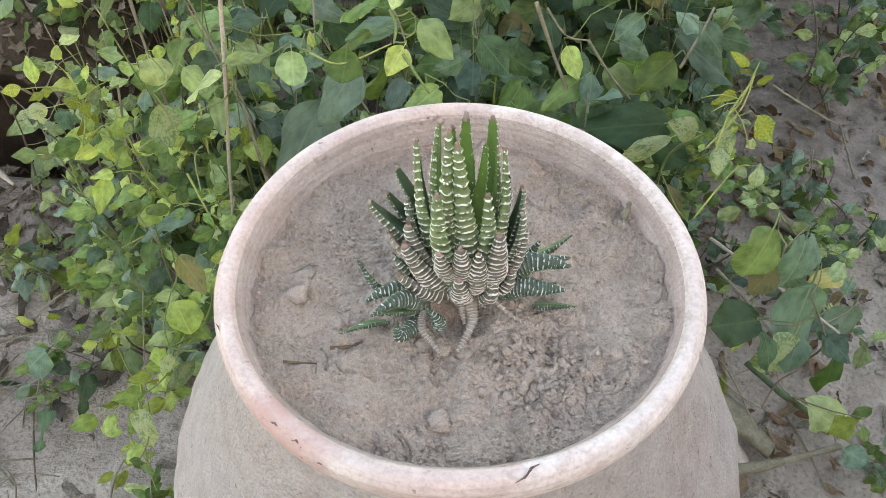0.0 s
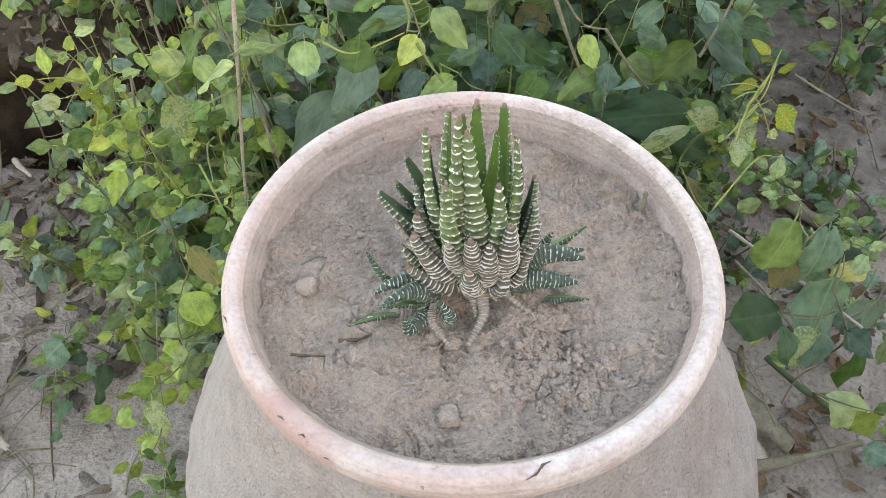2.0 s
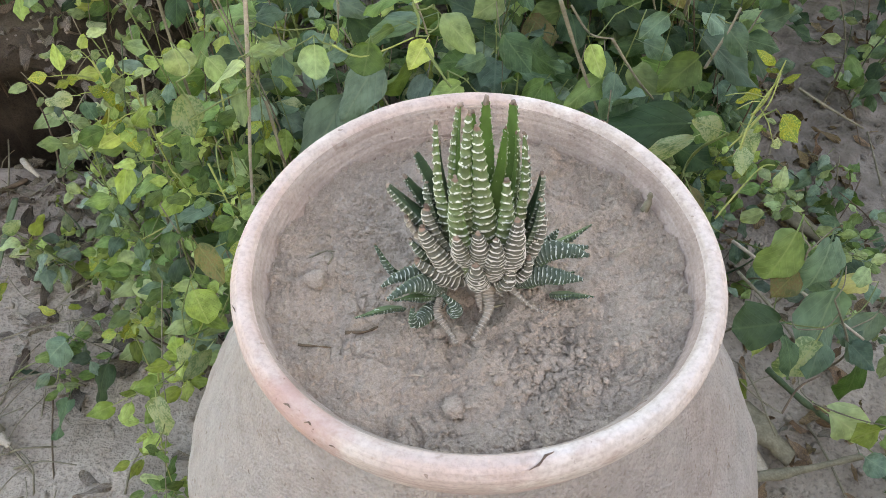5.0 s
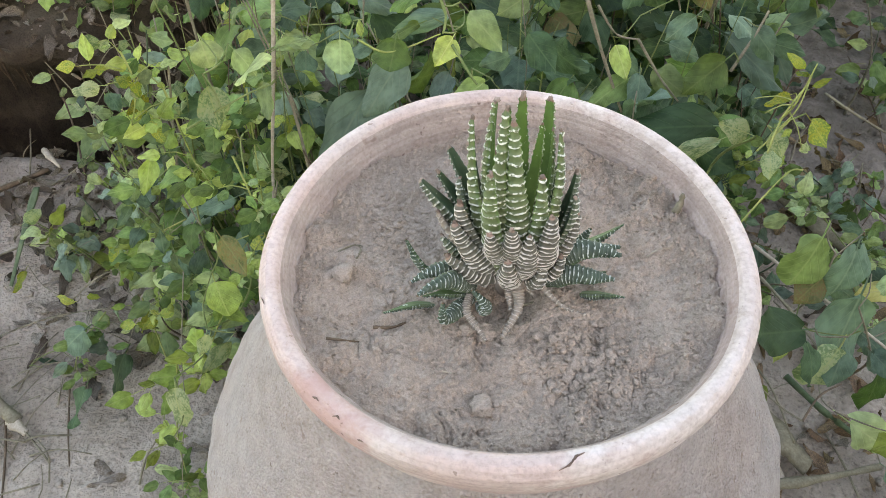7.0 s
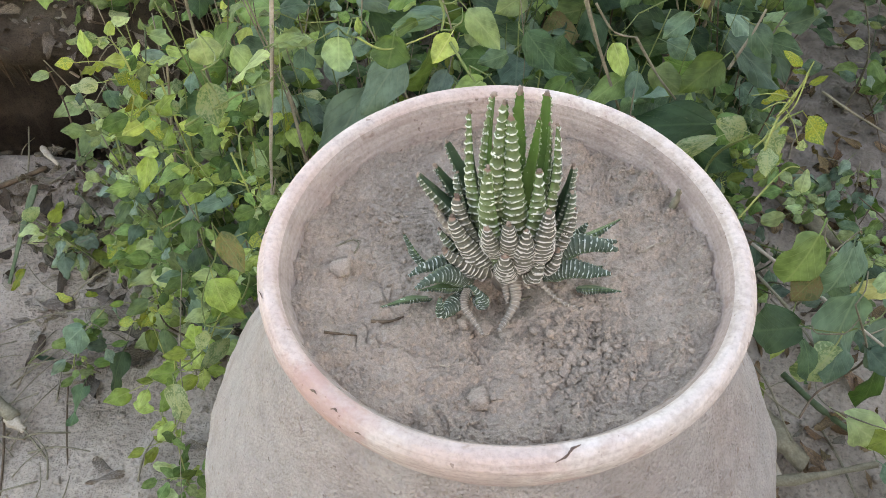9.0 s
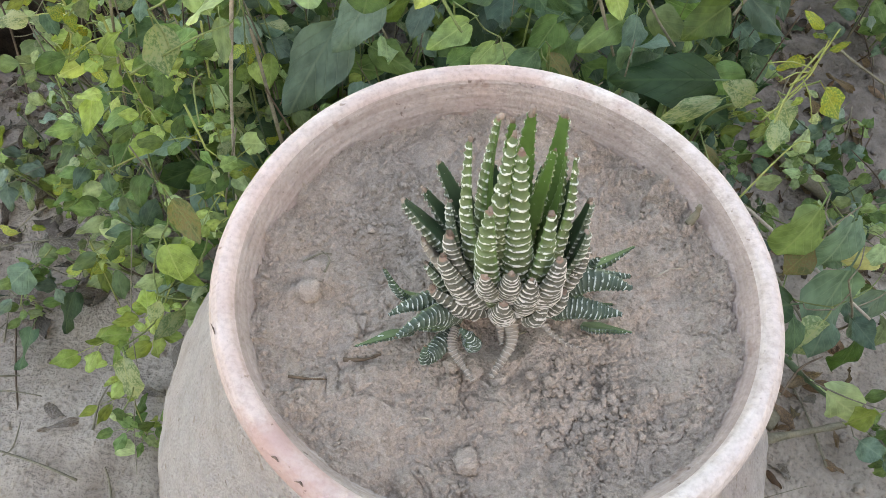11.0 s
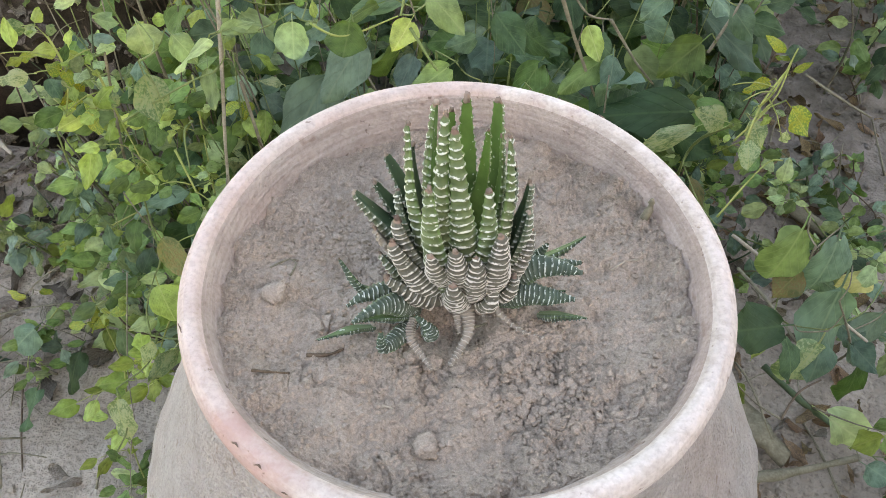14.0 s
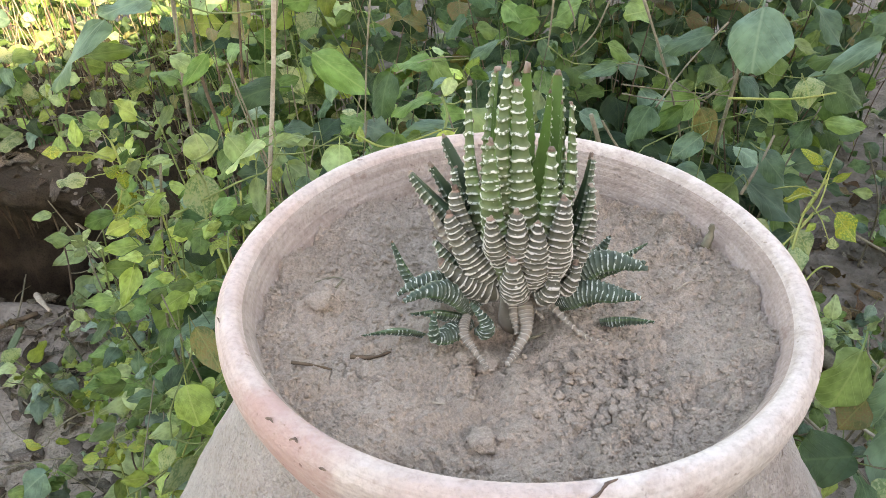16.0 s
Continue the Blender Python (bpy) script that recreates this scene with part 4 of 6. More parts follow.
stem(left, [(-0.835, 0.889, 0.053), (-0.784, 0.889, 0.202), (-0.731, 0.889, 0.312)], 0.0027, "brown")
stem(left, [(-0.689, 0.889, 0.168), (-0.676, 0.889, 0.281), (-0.648, 0.889, 0.373)], 0.0027, "brown")
stem(left, [(-0.369, 0.612, 0.373), (-0.380, 0.612, 0.461), (-0.373, 0.612, 0.554)], 0.0027, "brown")
stem(left, [(-0.329, 0.612, 0.447), (-0.320, 0.612, 0.513), (-0.315, 0.612, 0.554)], 0.0020, "brown")
stem(left, [(-0.693, 0.889, 0.438), (-0.693, 0.889, 0.353), (-0.683, 0.889, 0.226)], 0.0020, "brown")
stem(creeper_left, [(-0.808, 0.444, 0.004), (-0.732, 0.496, 0.004), (-0.655, 0.561, 0.004)], 0.0020, "tan")
stem(creeper_left, [(-0.741, 0.299, 0.004), (-0.653, 0.348, 0.004), (-0.534, 0.374, 0.004)], 0.0014, "tan")
stem(left, [(-0.289, 0.167, 0.390), (-0.288, 0.101, 0.339), (-0.282, 0.068, 0.313)], 0.0006, "tan")
stem(left, [(-0.282, 0.068, 0.313), (-0.285, 0.034, 0.287), (-0.282, -0.007, 0.255)], 0.0006, "tan")
stem(creeper_left, [(-0.588, 0.237, 0.004), (-0.559, 0.153, 0.004), (-0.526, 0.076, 0.004)], 0.0014, "brown")
stem(creeper_left, [(-0.658, 0.181, 0.004), (-0.638, 0.133, 0.004), (-0.617, 0.072, 0.004)], 0.0020, "brown")
stem(left, [(-0.222, 0.251, 0.492), (-0.229, 0.243, 0.486), (-0.224, 0.219, 0.467)], .001, "green")
stem(left, [(-0.238, 0.137, 0.363), (-0.226, 0.163, 0.382), (-0.234, 0.187, 0.402)], .001, "green")
stem(right, [(0.169, 0.688, 0.529), (0.218, 0.688, 0.416), (0.262, 0.688, 0.287)], 0.0020, "tan")
stem(right, [(0.135, 0.736, 0.512), (0.118, 0.736, 0.466), (0.090, 0.736, 0.434)], 0.0014, "tan")
stem(right, [(0.274, 0.680, 0.504), (0.227, 0.647, 0.466), (0.187, 0.610, 0.423)], 0.0014, "tan")
stem(right, [(0.148, 0.665, 0.457), (0.191, 0.662, 0.448), (0.256, 0.642, 0.415)], 0.0010, "tan")
stem(right, [(0.148, 0.648, 0.435), (0.206, 0.648, 0.428), (0.284, 0.649, 0.420)], 0.0010, "tan")
stem(right, [(0.149, 0.641, 0.426), (0.220, 0.640, 0.416), (0.284, 0.653, 0.426)], 0.0010, "tan")
stem(right, [(0.252, 0.631, 0.425), (0.307, 0.663, 0.460), (0.348, 0.696, 0.498)], 0.0014, "tan")
stem(right, [(0.231, 0.484, 0.498), (0.296, 0.488, 0.496), (0.342, 0.495, 0.500)], .0015, "lime")
stem(right, [(0.176, 0.589, 0.379), (0.232, 0.608, 0.397), (0.309, 0.624, 0.410)], .001, "green")
stem(right, [(0.267, 0.480, 0.382), (0.291, 0.507, 0.414), (0.303, 0.523, 0.434)], 0.0020, "tan")
stem(right, [(0.241, 0.266, 0.493), (0.255, 0.278, 0.507), (0.263, 0.295, 0.528)], .0009, "lime")
stem(right, [(0.221, 0.248, 0.483), (0.239, 0.260, 0.497), (0.247, 0.266, 0.504)], .0009, "lime")
stem(right, [(0.207, 0.194, 0.451), (0.244, 0.229, 0.475), (0.259, 0.233, 0.477)], .0009, "lime")
stem(right, [(0.226, 0.237, 0.480), (0.241, 0.269, 0.503), (0.262, 0.293, 0.520)], .0012, "lime")
stem(creeper_right, [(0.304, 0.328, 0.252), (0.366, 0.255, 0.252), (0.415, 0.195, 0.252)], 0.0022, "pale")
stem(creeper_right, [(0.297, 0.276, 0.262), (0.321, 0.232, 0.262), (0.339, 0.184, 0.262)], 0.0020, "tan")
stem(creeper_right, [(0.421, 0.546, 0.297), (0.458, 0.528, 0.281), (0.506, 0.508, 0.262)], 0.0020, "tan")
stem(creeper_right, [(0.661, 0.960, 0.037), (0.667, 0.820, 0.037), (0.654, 0.708, 0.037)], 0.0014, "brown")
stem(creeper_right, [(0.631, 0.630, 0.037), (0.600, 0.581, 0.037), (0.573, 0.545, 0.037)], 0.0014, "brown")
stem(creeper_right, [(0.399, 0.277, 0.038), (0.438, 0.226, 0.038), (0.489, 0.178, 0.038)], .005, "darkgreen")
stem(creeper_right, [(0.304, 0.104, 0.262), (0.327, 0.132, 0.262), (0.352, 0.146, 0.262)], 0.0014, "brown")
stem(middle, [(0.022, 0.469, 0.480), (0.031, 0.469, 0.407), (0.032, 0.469, 0.358)], 0.0007, "tan")
stem(middle, [(0.087, 0.448, 0.496), (0.110, 0.448, 0.433), (0.146, 0.448, 0.345)], 0.0024, "tan")
stem(middle, [(0.147, 0.448, 0.448), (0.181, 0.448, 0.396), (0.207, 0.448, 0.364)], 0.0017, "tan")
stem(middle, [(0.099, 0.448, 0.489), (0.122, 0.448, 0.455), (0.147, 0.448, 0.448)], 0.0014, "tan")
stem(middle, [(-0.125, 0.309, 0.546), (-0.098, 0.302, 0.539), (-0.054, 0.317, 0.548)], .001, "lime")
stem(middle, [(-0.044, 0.310, 0.542), (-0.028, 0.291, 0.526), (-0.021, 0.284, 0.520)], .0015, "green")
stem(middle, [(-0.055, 0.341, 0.566), (-0.050, 0.329, 0.557), (-0.052, 0.317, 0.548)], .0015, "green")
stem(middle, [(-0.127, 0.434, 0.617), (-0.136, 0.434, 0.551), (-0.145, 0.434, 0.463)], 0.0010, "tan")
stem(middle, [(-0.057, 0.382, 0.541), (-0.050, 0.382, 0.518), (-0.045, 0.382, 0.494)], 0.0012, "tan")
stem(middle, [(0.054, 0.624, 0.551), (0.053, 0.624, 0.524), (0.051, 0.624, 0.496)], 0.0014, "tan")
stem(middle, [(0.085, 0.788, 0.494), (0.095, 0.788, 0.470), (0.098, 0.788, 0.454)], 0.0014, "tan")
stem(left, [(-0.186, 0.342, 0.650), (-0.193, 0.342, 0.621), (-0.196, 0.342, 0.597)], 0.0015, "tan")
stem(left, [(-0.131, 0.596, 0.471), (-0.091, 0.609, 0.484), (-0.043, 0.614, 0.486)], 0.0008, "tan")
# leaves
leaf(creeper_left, (-0.812, 0.921, 0.074), (-0.837, 0.890, 0.036), 0.030, "light")
leaf(creeper_left, (-0.753, 0.790, 0.038), (-0.802, 0.765, 0.012), 0.039, "light")
leaf(creeper_left, (-0.704, 0.719, 0.032), (-0.737, 0.679, -0.017), 0.050, "light")
leaf(creeper_left, (-0.353, 0.351, 0.264), (-0.384, 0.337, 0.248), 0.021, "blue")
leaf(creeper_left, (-0.340, 0.243, 0.250), (-0.320, 0.233, 0.235), 0.027, "blue")
leaf(creeper_left, (-0.501, 0.354, 0.145), (-0.516, 0.365, 0.161), 0.020, "yellow")
leaf(creeper_left, (-0.509, 0.374, 0.114), (-0.528, 0.351, 0.087), 0.020, "lime")
leaf(creeper_left, (-0.514, 0.372, 0.113), (-0.503, 0.358, 0.093), 0.017, "lime")
leaf(creeper_left, (-0.475, 0.385, 0.124), (-0.492, 0.370, 0.107), 0.016, "lime")
leaf(creeper_left, (-0.463, 0.372, 0.107), (-0.459, 0.358, 0.088), 0.019, "light")
leaf(creeper_left, (-0.585, 0.333, 0.013), (-0.562, 0.338, 0.018), 0.028, "light")
leaf(creeper_left, (-0.604, 0.407, -0.058), (-0.567, 0.399, -0.072), 0.042, "light")
leaf(creeper_left, (-0.533, 0.264, 0.110), (-0.567, 0.243, 0.088), 0.039, "blue")
leaf(creeper_left, (-0.461, 0.359, 0.031), (-0.490, 0.342, 0.012), 0.029, "light")
leaf(creeper_left, (-0.610, 0.352, 0.042), (-0.637, 0.353, 0.045), 0.017, "yellow")
leaf(creeper_left, (-0.588, 0.359, 0.047), (-0.572, 0.357, 0.044), 0.012, "yellow")
leaf(creeper_left, (-0.504, 0.268, 0.043), (-0.519, 0.218, 0.016), 0.035, "dark")
leaf(creeper_left, (-0.341, 0.237, 0.242), (-0.321, 0.218, 0.232), 0.025, "blue")
leaf(creeper_left, (-0.611, 0.392, -0.061), (-0.646, 0.368, -0.077), 0.040, "light")
leaf(creeper_left, (-0.485, 0.327, 0.071), (-0.460, 0.300, 0.048), 0.038, "light")
leaf(creeper_left, (-0.619, 0.286, -0.019), (-0.668, 0.266, -0.031), 0.042, "blue")
leaf(creeper_left, (-0.532, 0.204, 0.059), (-0.545, 0.161, 0.027), 0.035, "dark")
leaf(creeper_left, (-0.555, 0.263, -0.040), (-0.521, 0.238, -0.062), 0.037, "dark")
leaf(creeper_left, (-0.686, 0.388, 0.064), (-0.699, 0.361, 0.044), 0.016, "yellow")
leaf(creeper_right, (0.376, 0.277, 0.257), (0.406, 0.256, 0.246), 0.025, "blue")
leaf(creeper_right, (0.409, 0.101, 0.236), (0.375, 0.091, 0.230), 0.029, "lime")
leaf(creeper_right, (0.392, 0.077, 0.223), (0.413, 0.065, 0.216), 0.026, "blue")
leaf(creeper_right, (0.418, 0.208, 0.220), (0.442, 0.184, 0.207), 0.030, "blue")
leaf(creeper_right, (0.406, 0.227, 0.230), (0.429, 0.208, 0.220), 0.030, "blue")
leaf(creeper_right, (0.310, 0.235, 0.385), (0.292, 0.208, 0.335), 0.048, "mid", 0.0, 3)
leaf(creeper_right, (0.294, 0.165, 0.330), (0.243, 0.155, 0.334), 0.046, "dark", 0.1, 4)
leaf(creeper_right, (0.349, 0.175, 0.283), (0.328, 0.150, 0.238), 0.050, "mottled", -0.1, 3)
leaf(creeper_right, (0.370, 0.220, 0.315), (0.358, 0.185, 0.228), 0.05, "blue", 0.2, 4)
leaf(creeper_right, (0.445, 0.235, 0.247), (0.420, 0.205, 0.194), 0.04, "glaucous", -0.2, 4)
leaf(creeper_right, (0.376, 0.130, 0.210), (0.440, 0.110, 0.168), 0.044, "light", 0.0, 0)
leaf(creeper_right, (0.348, 0.235, 0.368), (0.340, 0.205, 0.312), 0.046, "blue", 0.1, 5)
leaf(creeper_right, (0.447, 0.215, 0.169), (0.455, 0.190, 0.100), 0.036, "mid", 0.0, 0)
leaf(creeper_right, (0.258, 0.125, 0.290), (0.278, 0.115, 0.267), 0.014, "lime")
stem(creeper_right, [(0.30, 0.32, 0.0), (0.34, 0.25, 0.24), (0.32, 0.22, 0.38)], 0.0016, "tan")
stem(creeper_right, [(0.50, 0.30, 0.0), (0.43, 0.22, 0.19), (0.36, 0.20, 0.32)], 0.0016, "tan")
leaf(left, (-0.338, 0.349, 0.630), (-0.389, 0.312, 0.588), 0.023, "blue")
leaf(left, (-0.283, 0.318, 0.660), (-0.317, 0.305, 0.648), 0.028, "blue")
leaf(left, (-0.420, 0.448, 0.556), (-0.375, 0.455, 0.560), 0.019, "mid")
leaf(left, (-0.324, 0.421, 0.567), (-0.300, 0.416, 0.557), 0.019, "light")
leaf(left, (-0.288, 0.425, 0.568), (-0.310, 0.403, 0.542), 0.017, "mid")
leaf(left, (-0.404, 0.560, 0.444), (-0.425, 0.533, 0.412), 0.014, "light")
leaf(left, (-0.260, 0.295, 0.553), (-0.253, 0.282, 0.535), 0.028, "light")
leaf(left, (-0.219, 0.263, 0.569), (-0.201, 0.252, 0.553), 0.020, "light")
leaf(left, (-0.191, 0.263, 0.566), (-0.223, 0.247, 0.549), 0.011, "light")
leaf(left, (-0.202, 0.310, 0.535), (-0.172, 0.317, 0.540), 0.013, "light")
leaf(left, (-0.244, 0.246, 0.545), (-0.235, 0.224, 0.515), 0.029, "mottled")
leaf(left, (-0.155, 0.365, 0.504), (-0.155, 0.345, 0.478), 0.030, "light")
leaf(left, (-0.315, 0.264, 0.540), (-0.311, 0.273, 0.551), 0.008, "mid")
leaf(left, (-0.317, 0.260, 0.536), (-0.330, 0.262, 0.540), 0.014, "yellow")
leaf(left, (-0.314, 0.261, 0.536), (-0.311, 0.252, 0.525), 0.011, "yellow")
leaf(left, (-0.309, 0.262, 0.537), (-0.297, 0.266, 0.541), 0.013, "light")
leaf(left, (-0.308, 0.303, 0.518), (-0.293, 0.307, 0.522), 0.011, "light")
leaf(left, (-0.325, 0.285, 0.497), (-0.342, 0.273, 0.484), 0.013, "yellow")
leaf(left, (-0.344, 0.338, 0.454), (-0.325, 0.336, 0.449), 0.017, "light")
leaf(left, (-0.351, 0.288, 0.409), (-0.358, 0.266, 0.382), 0.021, "lime")
leaf(left, (-0.388, 0.277, 0.351), (-0.403, 0.262, 0.332), 0.015, "dark")
leaf(left, (-0.400, 0.284, 0.361), (-0.381, 0.281, 0.354), 0.014, "dark")
leaf(left, (-0.291, 0.317, 0.324), (-0.334, 0.302, 0.310), 0.024, "blue")
leaf(left, (-0.223, 0.138, 0.481), (-0.203, 0.120, 0.455), 0.021, "olive")
leaf(left, (-0.241, 0.132, 0.425), (-0.231, 0.112, 0.400), 0.029, "lime")
leaf(left, (-0.229, 0.093, 0.392), (-0.255, 0.071, 0.366), 0.016, "mottled")
leaf(left, (-0.248, 0.096, 0.397), (-0.254, 0.082, 0.380), 0.013, "mottled")
leaf(left, (-0.188, 0.442, 0.562), (-0.135, 0.422, 0.530), 0.034, "mid")
leaf(left, (-0.192, 0.509, 0.512), (-0.182, 0.489, 0.485), 0.022, "blue")
leaf(left, (-0.138, 0.596, 0.472), (-0.155, 0.560, 0.427), 0.041, "dark")
leaf(left, (-0.134, 0.368, 0.506), (-0.138, 0.378, 0.518), 0.008, "lime")
leaf(left, (-0.150, 0.400, 0.500), (-0.162, 0.403, 0.504), 0.012, "mid")
leaf(left, (-0.146, 0.432, 0.385), (-0.207, 0.362, 0.308), 0.066, "glaucous", 0.1, 0)
leaf(left, (-0.105, 0.422, 0.436), (-0.150, 0.383, 0.386), 0.047, "glaucous", -0.1, 0)
leaf(left, (-0.269, 0.054, 0.378), (-0.262, 0.025, 0.362), 0.025, "mottled")
leaf(left, (-0.262, 0.015, 0.357), (-0.277, 0.016, 0.357), 0.010, "mid")
leaf(left, (-0.265, 0.015, 0.356), (-0.256, 0.006, 0.352), 0.008, "mid")
leaf(left, (-0.352, 0.496, 0.269), (-0.372, 0.468, 0.254), 0.028, "mid")
leaf(left, (-0.347, 0.389, 0.274), (-0.351, 0.345, 0.250), 0.035, "dark")
leaf(left, (-0.226, 0.198, 0.431), (-0.220, 0.179, 0.420), 0.013, "dark")
leaf(left, (-0.212, 0.289, 0.514), (-0.203, 0.258, 0.497), 0.017, "light")
leaf(left, (-0.362, 0.273, 0.277), (-0.350, 0.252, 0.265), 0.027, "light")
leaf(left, (-0.241, 0.476, 0.457), (-0.210, 0.485, 0.462), 0.025, "blue")
leaf(left, (-0.192, 0.312, 0.537), (-0.167, 0.319, 0.540), 0.015, "light")
leaf(middle, (-0.068, 0.385, 0.545), (-0.108, 0.376, 0.537), 0.019, "mid")
leaf(middle, (-0.076, 0.382, 0.542), (-0.054, 0.384, 0.543), 0.011, "mid")
leaf(middle, (-0.088, 0.608, 0.482), (-0.139, 0.603, 0.481), 0.028, "mid")
leaf(middle, (-0.052, 0.410, 0.502), (-0.108, 0.396, 0.490), 0.023, "blue")
leaf(middle, (-0.034, 0.378, 0.570), (-0.025, 0.389, 0.584), 0.011, "lime")
leaf(middle, (-0.040, 0.376, 0.569), (-0.052, 0.380, 0.575), 0.008, "lime")
leaf(middle, (-0.046, 0.345, 0.582), (-0.052, 0.334, 0.570), 0.014, "light")
leaf(middle, (-0.033, 0.380, 0.574), (-0.016, 0.376, 0.566), 0.013, "mid")
leaf(middle, (-0.007, 0.605, 0.509), (-0.044, 0.591, 0.494), 0.016, "blue")
leaf(middle, (0.134, 0.628, 0.468), (0.090, 0.616, 0.457), 0.019, "blue")
leaf(middle, (-0.082, 0.403, 0.496), (-0.131, 0.386, 0.479), 0.016, "mid")
leaf(middle, (-0.016, 0.375, 0.446), (-0.052, 0.350, 0.432), 0.029, "mid")
leaf(middle, (-0.030, 0.366, 0.400), (-0.003, 0.384, 0.410), 0.021, "mid")
leaf(middle, (0.054, 0.383, 0.410), (0.027, 0.353, 0.394), 0.029, "dark")
leaf(middle, (0.076, 0.452, 0.339), (0.109, 0.416, 0.320), 0.024, "olive")
leaf(middle, (0.011, 0.386, 0.411), (-0.012, 0.361, 0.398), 0.022, "mid")
leaf(middle, (0.030, 0.360, 0.398), (0.017, 0.354, 0.394), 0.011, "light")
leaf(middle, (-0.030, 0.334, 0.559), (0.000, 0.309, 0.538), 0.027, "light")
leaf(middle, (-0.093, 0.311, 0.546), (-0.097, 0.288, 0.528), 0.034, "mid")
leaf(middle, (-0.044, 0.314, 0.545), (-0.058, 0.294, 0.530), 0.024, "lime")
leaf(middle, (0.031, 0.473, 0.435), (0.064, 0.440, 0.407), 0.038, "dark")
leaf(middle, (0.010, 0.452, 0.420), (-0.021, 0.440, 0.413), 0.025, "blue")
leaf(middle, (0.086, 0.481, 0.366), (0.054, 0.442, 0.338), 0.039, "mid")
leaf(right, (0.143, 0.790, 0.430), (0.192, 0.783, 0.415), 0.024, "mid")
leaf(right, (0.273, 0.567, 0.564), (0.260, 0.525, 0.511), 0.064, "blue")
leaf(right, (0.255, 0.670, 0.493), (0.196, 0.657, 0.482), 0.032, "blue")
leaf(right, (0.406, 0.752, 0.496), (0.440, 0.720, 0.450), 0.039, "blue")
leaf(right, (0.425, 0.603, 0.513), (0.366, 0.580, 0.489), 0.026, "blue")
leaf(right, (0.321, 0.595, 0.514), (0.355, 0.589, 0.502), 0.016, "light")
leaf(right, (0.309, 0.500, 0.511), (0.319, 0.484, 0.488), 0.035, "mottled")
leaf(right, (0.346, 0.694, 0.453), (0.344, 0.669, 0.421), 0.031, "mid")
leaf(right, (0.244, 0.623, 0.416), (0.266, 0.598, 0.380), 0.033, "olive")
leaf(right, (0.237, 0.676, 0.391), (0.196, 0.652, 0.364), 0.027, "mid")
leaf(right, (0.186, 0.634, 0.412), (0.156, 0.604, 0.377), 0.044, "dark")
leaf(right, (0.286, 0.511, 0.420), (0.322, 0.491, 0.389), 0.031, "blue")
leaf(right, (0.293, 0.589, 0.348), (0.374, 0.550, 0.289), 0.053, "blue")
leaf(right, (0.260, 0.304, 0.528), (0.243, 0.311, 0.538), 0.009, "yellow")
leaf(right, (0.257, 0.296, 0.532), (0.277, 0.300, 0.534), 0.015, "blue")
leaf(right, (0.260, 0.294, 0.529), (0.250, 0.296, 0.532), 0.007, "yellow")
leaf(right, (0.265, 0.288, 0.521), (0.279, 0.294, 0.527), 0.007, "yellow")
leaf(right, (0.246, 0.284, 0.515), (0.226, 0.277, 0.508), 0.011, "yellow")
leaf(right, (0.260, 0.259, 0.510), (0.277, 0.246, 0.492), 0.020, "yellow")
leaf(right, (0.382, 0.629, 0.448), (0.448, 0.619, 0.428), 0.047, "dark")
leaf(right, (0.418, 0.666, 0.378), (0.480, 0.665, 0.370), 0.024, "mid")
leaf(right, (0.206, 0.600, 0.367), (0.268, 0.594, 0.352), 0.030, "dark")
leaf(right, (0.225, 0.364, 0.404), (0.128, 0.361, 0.402), 0.056, "dark")
leaf(right, (0.212, 0.310, 0.436), (0.160, 0.290, 0.425), 0.019, "mottled")
leaf(right, (0.223, 0.282, 0.472), (0.199, 0.290, 0.476), 0.025, "mottled")
leaf(right, (0.234, 0.262, 0.493), (0.245, 0.242, 0.482), 0.021, "mottled")
leaf(right, (0.231, 0.245, 0.486), (0.232, 0.224, 0.475), 0.019, "mottled")
leaf(right, (0.246, 0.361, 0.312), (0.265, 0.330, 0.295), 0.015, "olive")
leaf(right, (0.328, 0.227, 0.332), (0.296, 0.202, 0.318), 0.032, "olive")
leaf(right, (0.435, 0.260, 0.267), (0.398, 0.258, 0.266), 0.028, "fallen")
leaf(right, (0.312, 0.173, 0.295), (0.323, 0.136, 0.275), 0.031, "dark")
leaf(right, (0.359, 0.183, 0.273), (0.346, 0.146, 0.253), 0.034, "blue")
leaf(right, (0.292, 0.171, 0.294), (0.278, 0.153, 0.284), 0.011, "lime")
leaf(right, (0.130, 0.476, 0.419), (0.144, 0.446, 0.396), 0.026, "lime")
leaf(right, (0.251, 0.468, 0.405), (0.204, 0.435, 0.383), 0.043, "mid")
leaf(right, (0.211, 0.583, 0.366), (0.160, 0.597, 0.380), 0.037, "dark")
leaf(right, (0.242, 0.612, 0.336), (0.280, 0.596, 0.322), 0.046, "dark")
# stems that reach the ground
stem(left, [(-0.150, 0.34, 0.95), (-0.188, 0.34, 0.65), (-0.225, 0.34, 0.457), (-0.252, 0.34, 0.324), (-0.31, 0.34, -0.01)], 0.0023, "pale")
stem(left, [(-0.34, 0.5, 0.62), (-0.36, 0.5, 0.4), (-0.37, 0.52, 0.0)], 0.0024, "tan")
stem(left, [(-0.19, 0.36, 0.0), (-0.205, 0.35, 0.2), (-0.21, 0.345, 0.45)], 0.0028, "tan")
stem(left, [(-0.4, 0.42, 0.0), (-0.38, 0.36, 0.25), (-0.3, 0.3, 0.52)], 0.002, "tan")
stem(middle, [(0.0, 0.5, 0.0), (-0.02, 0.47, 0.22), (-0.03, 0.43, 0.42)], 0.002, "green")
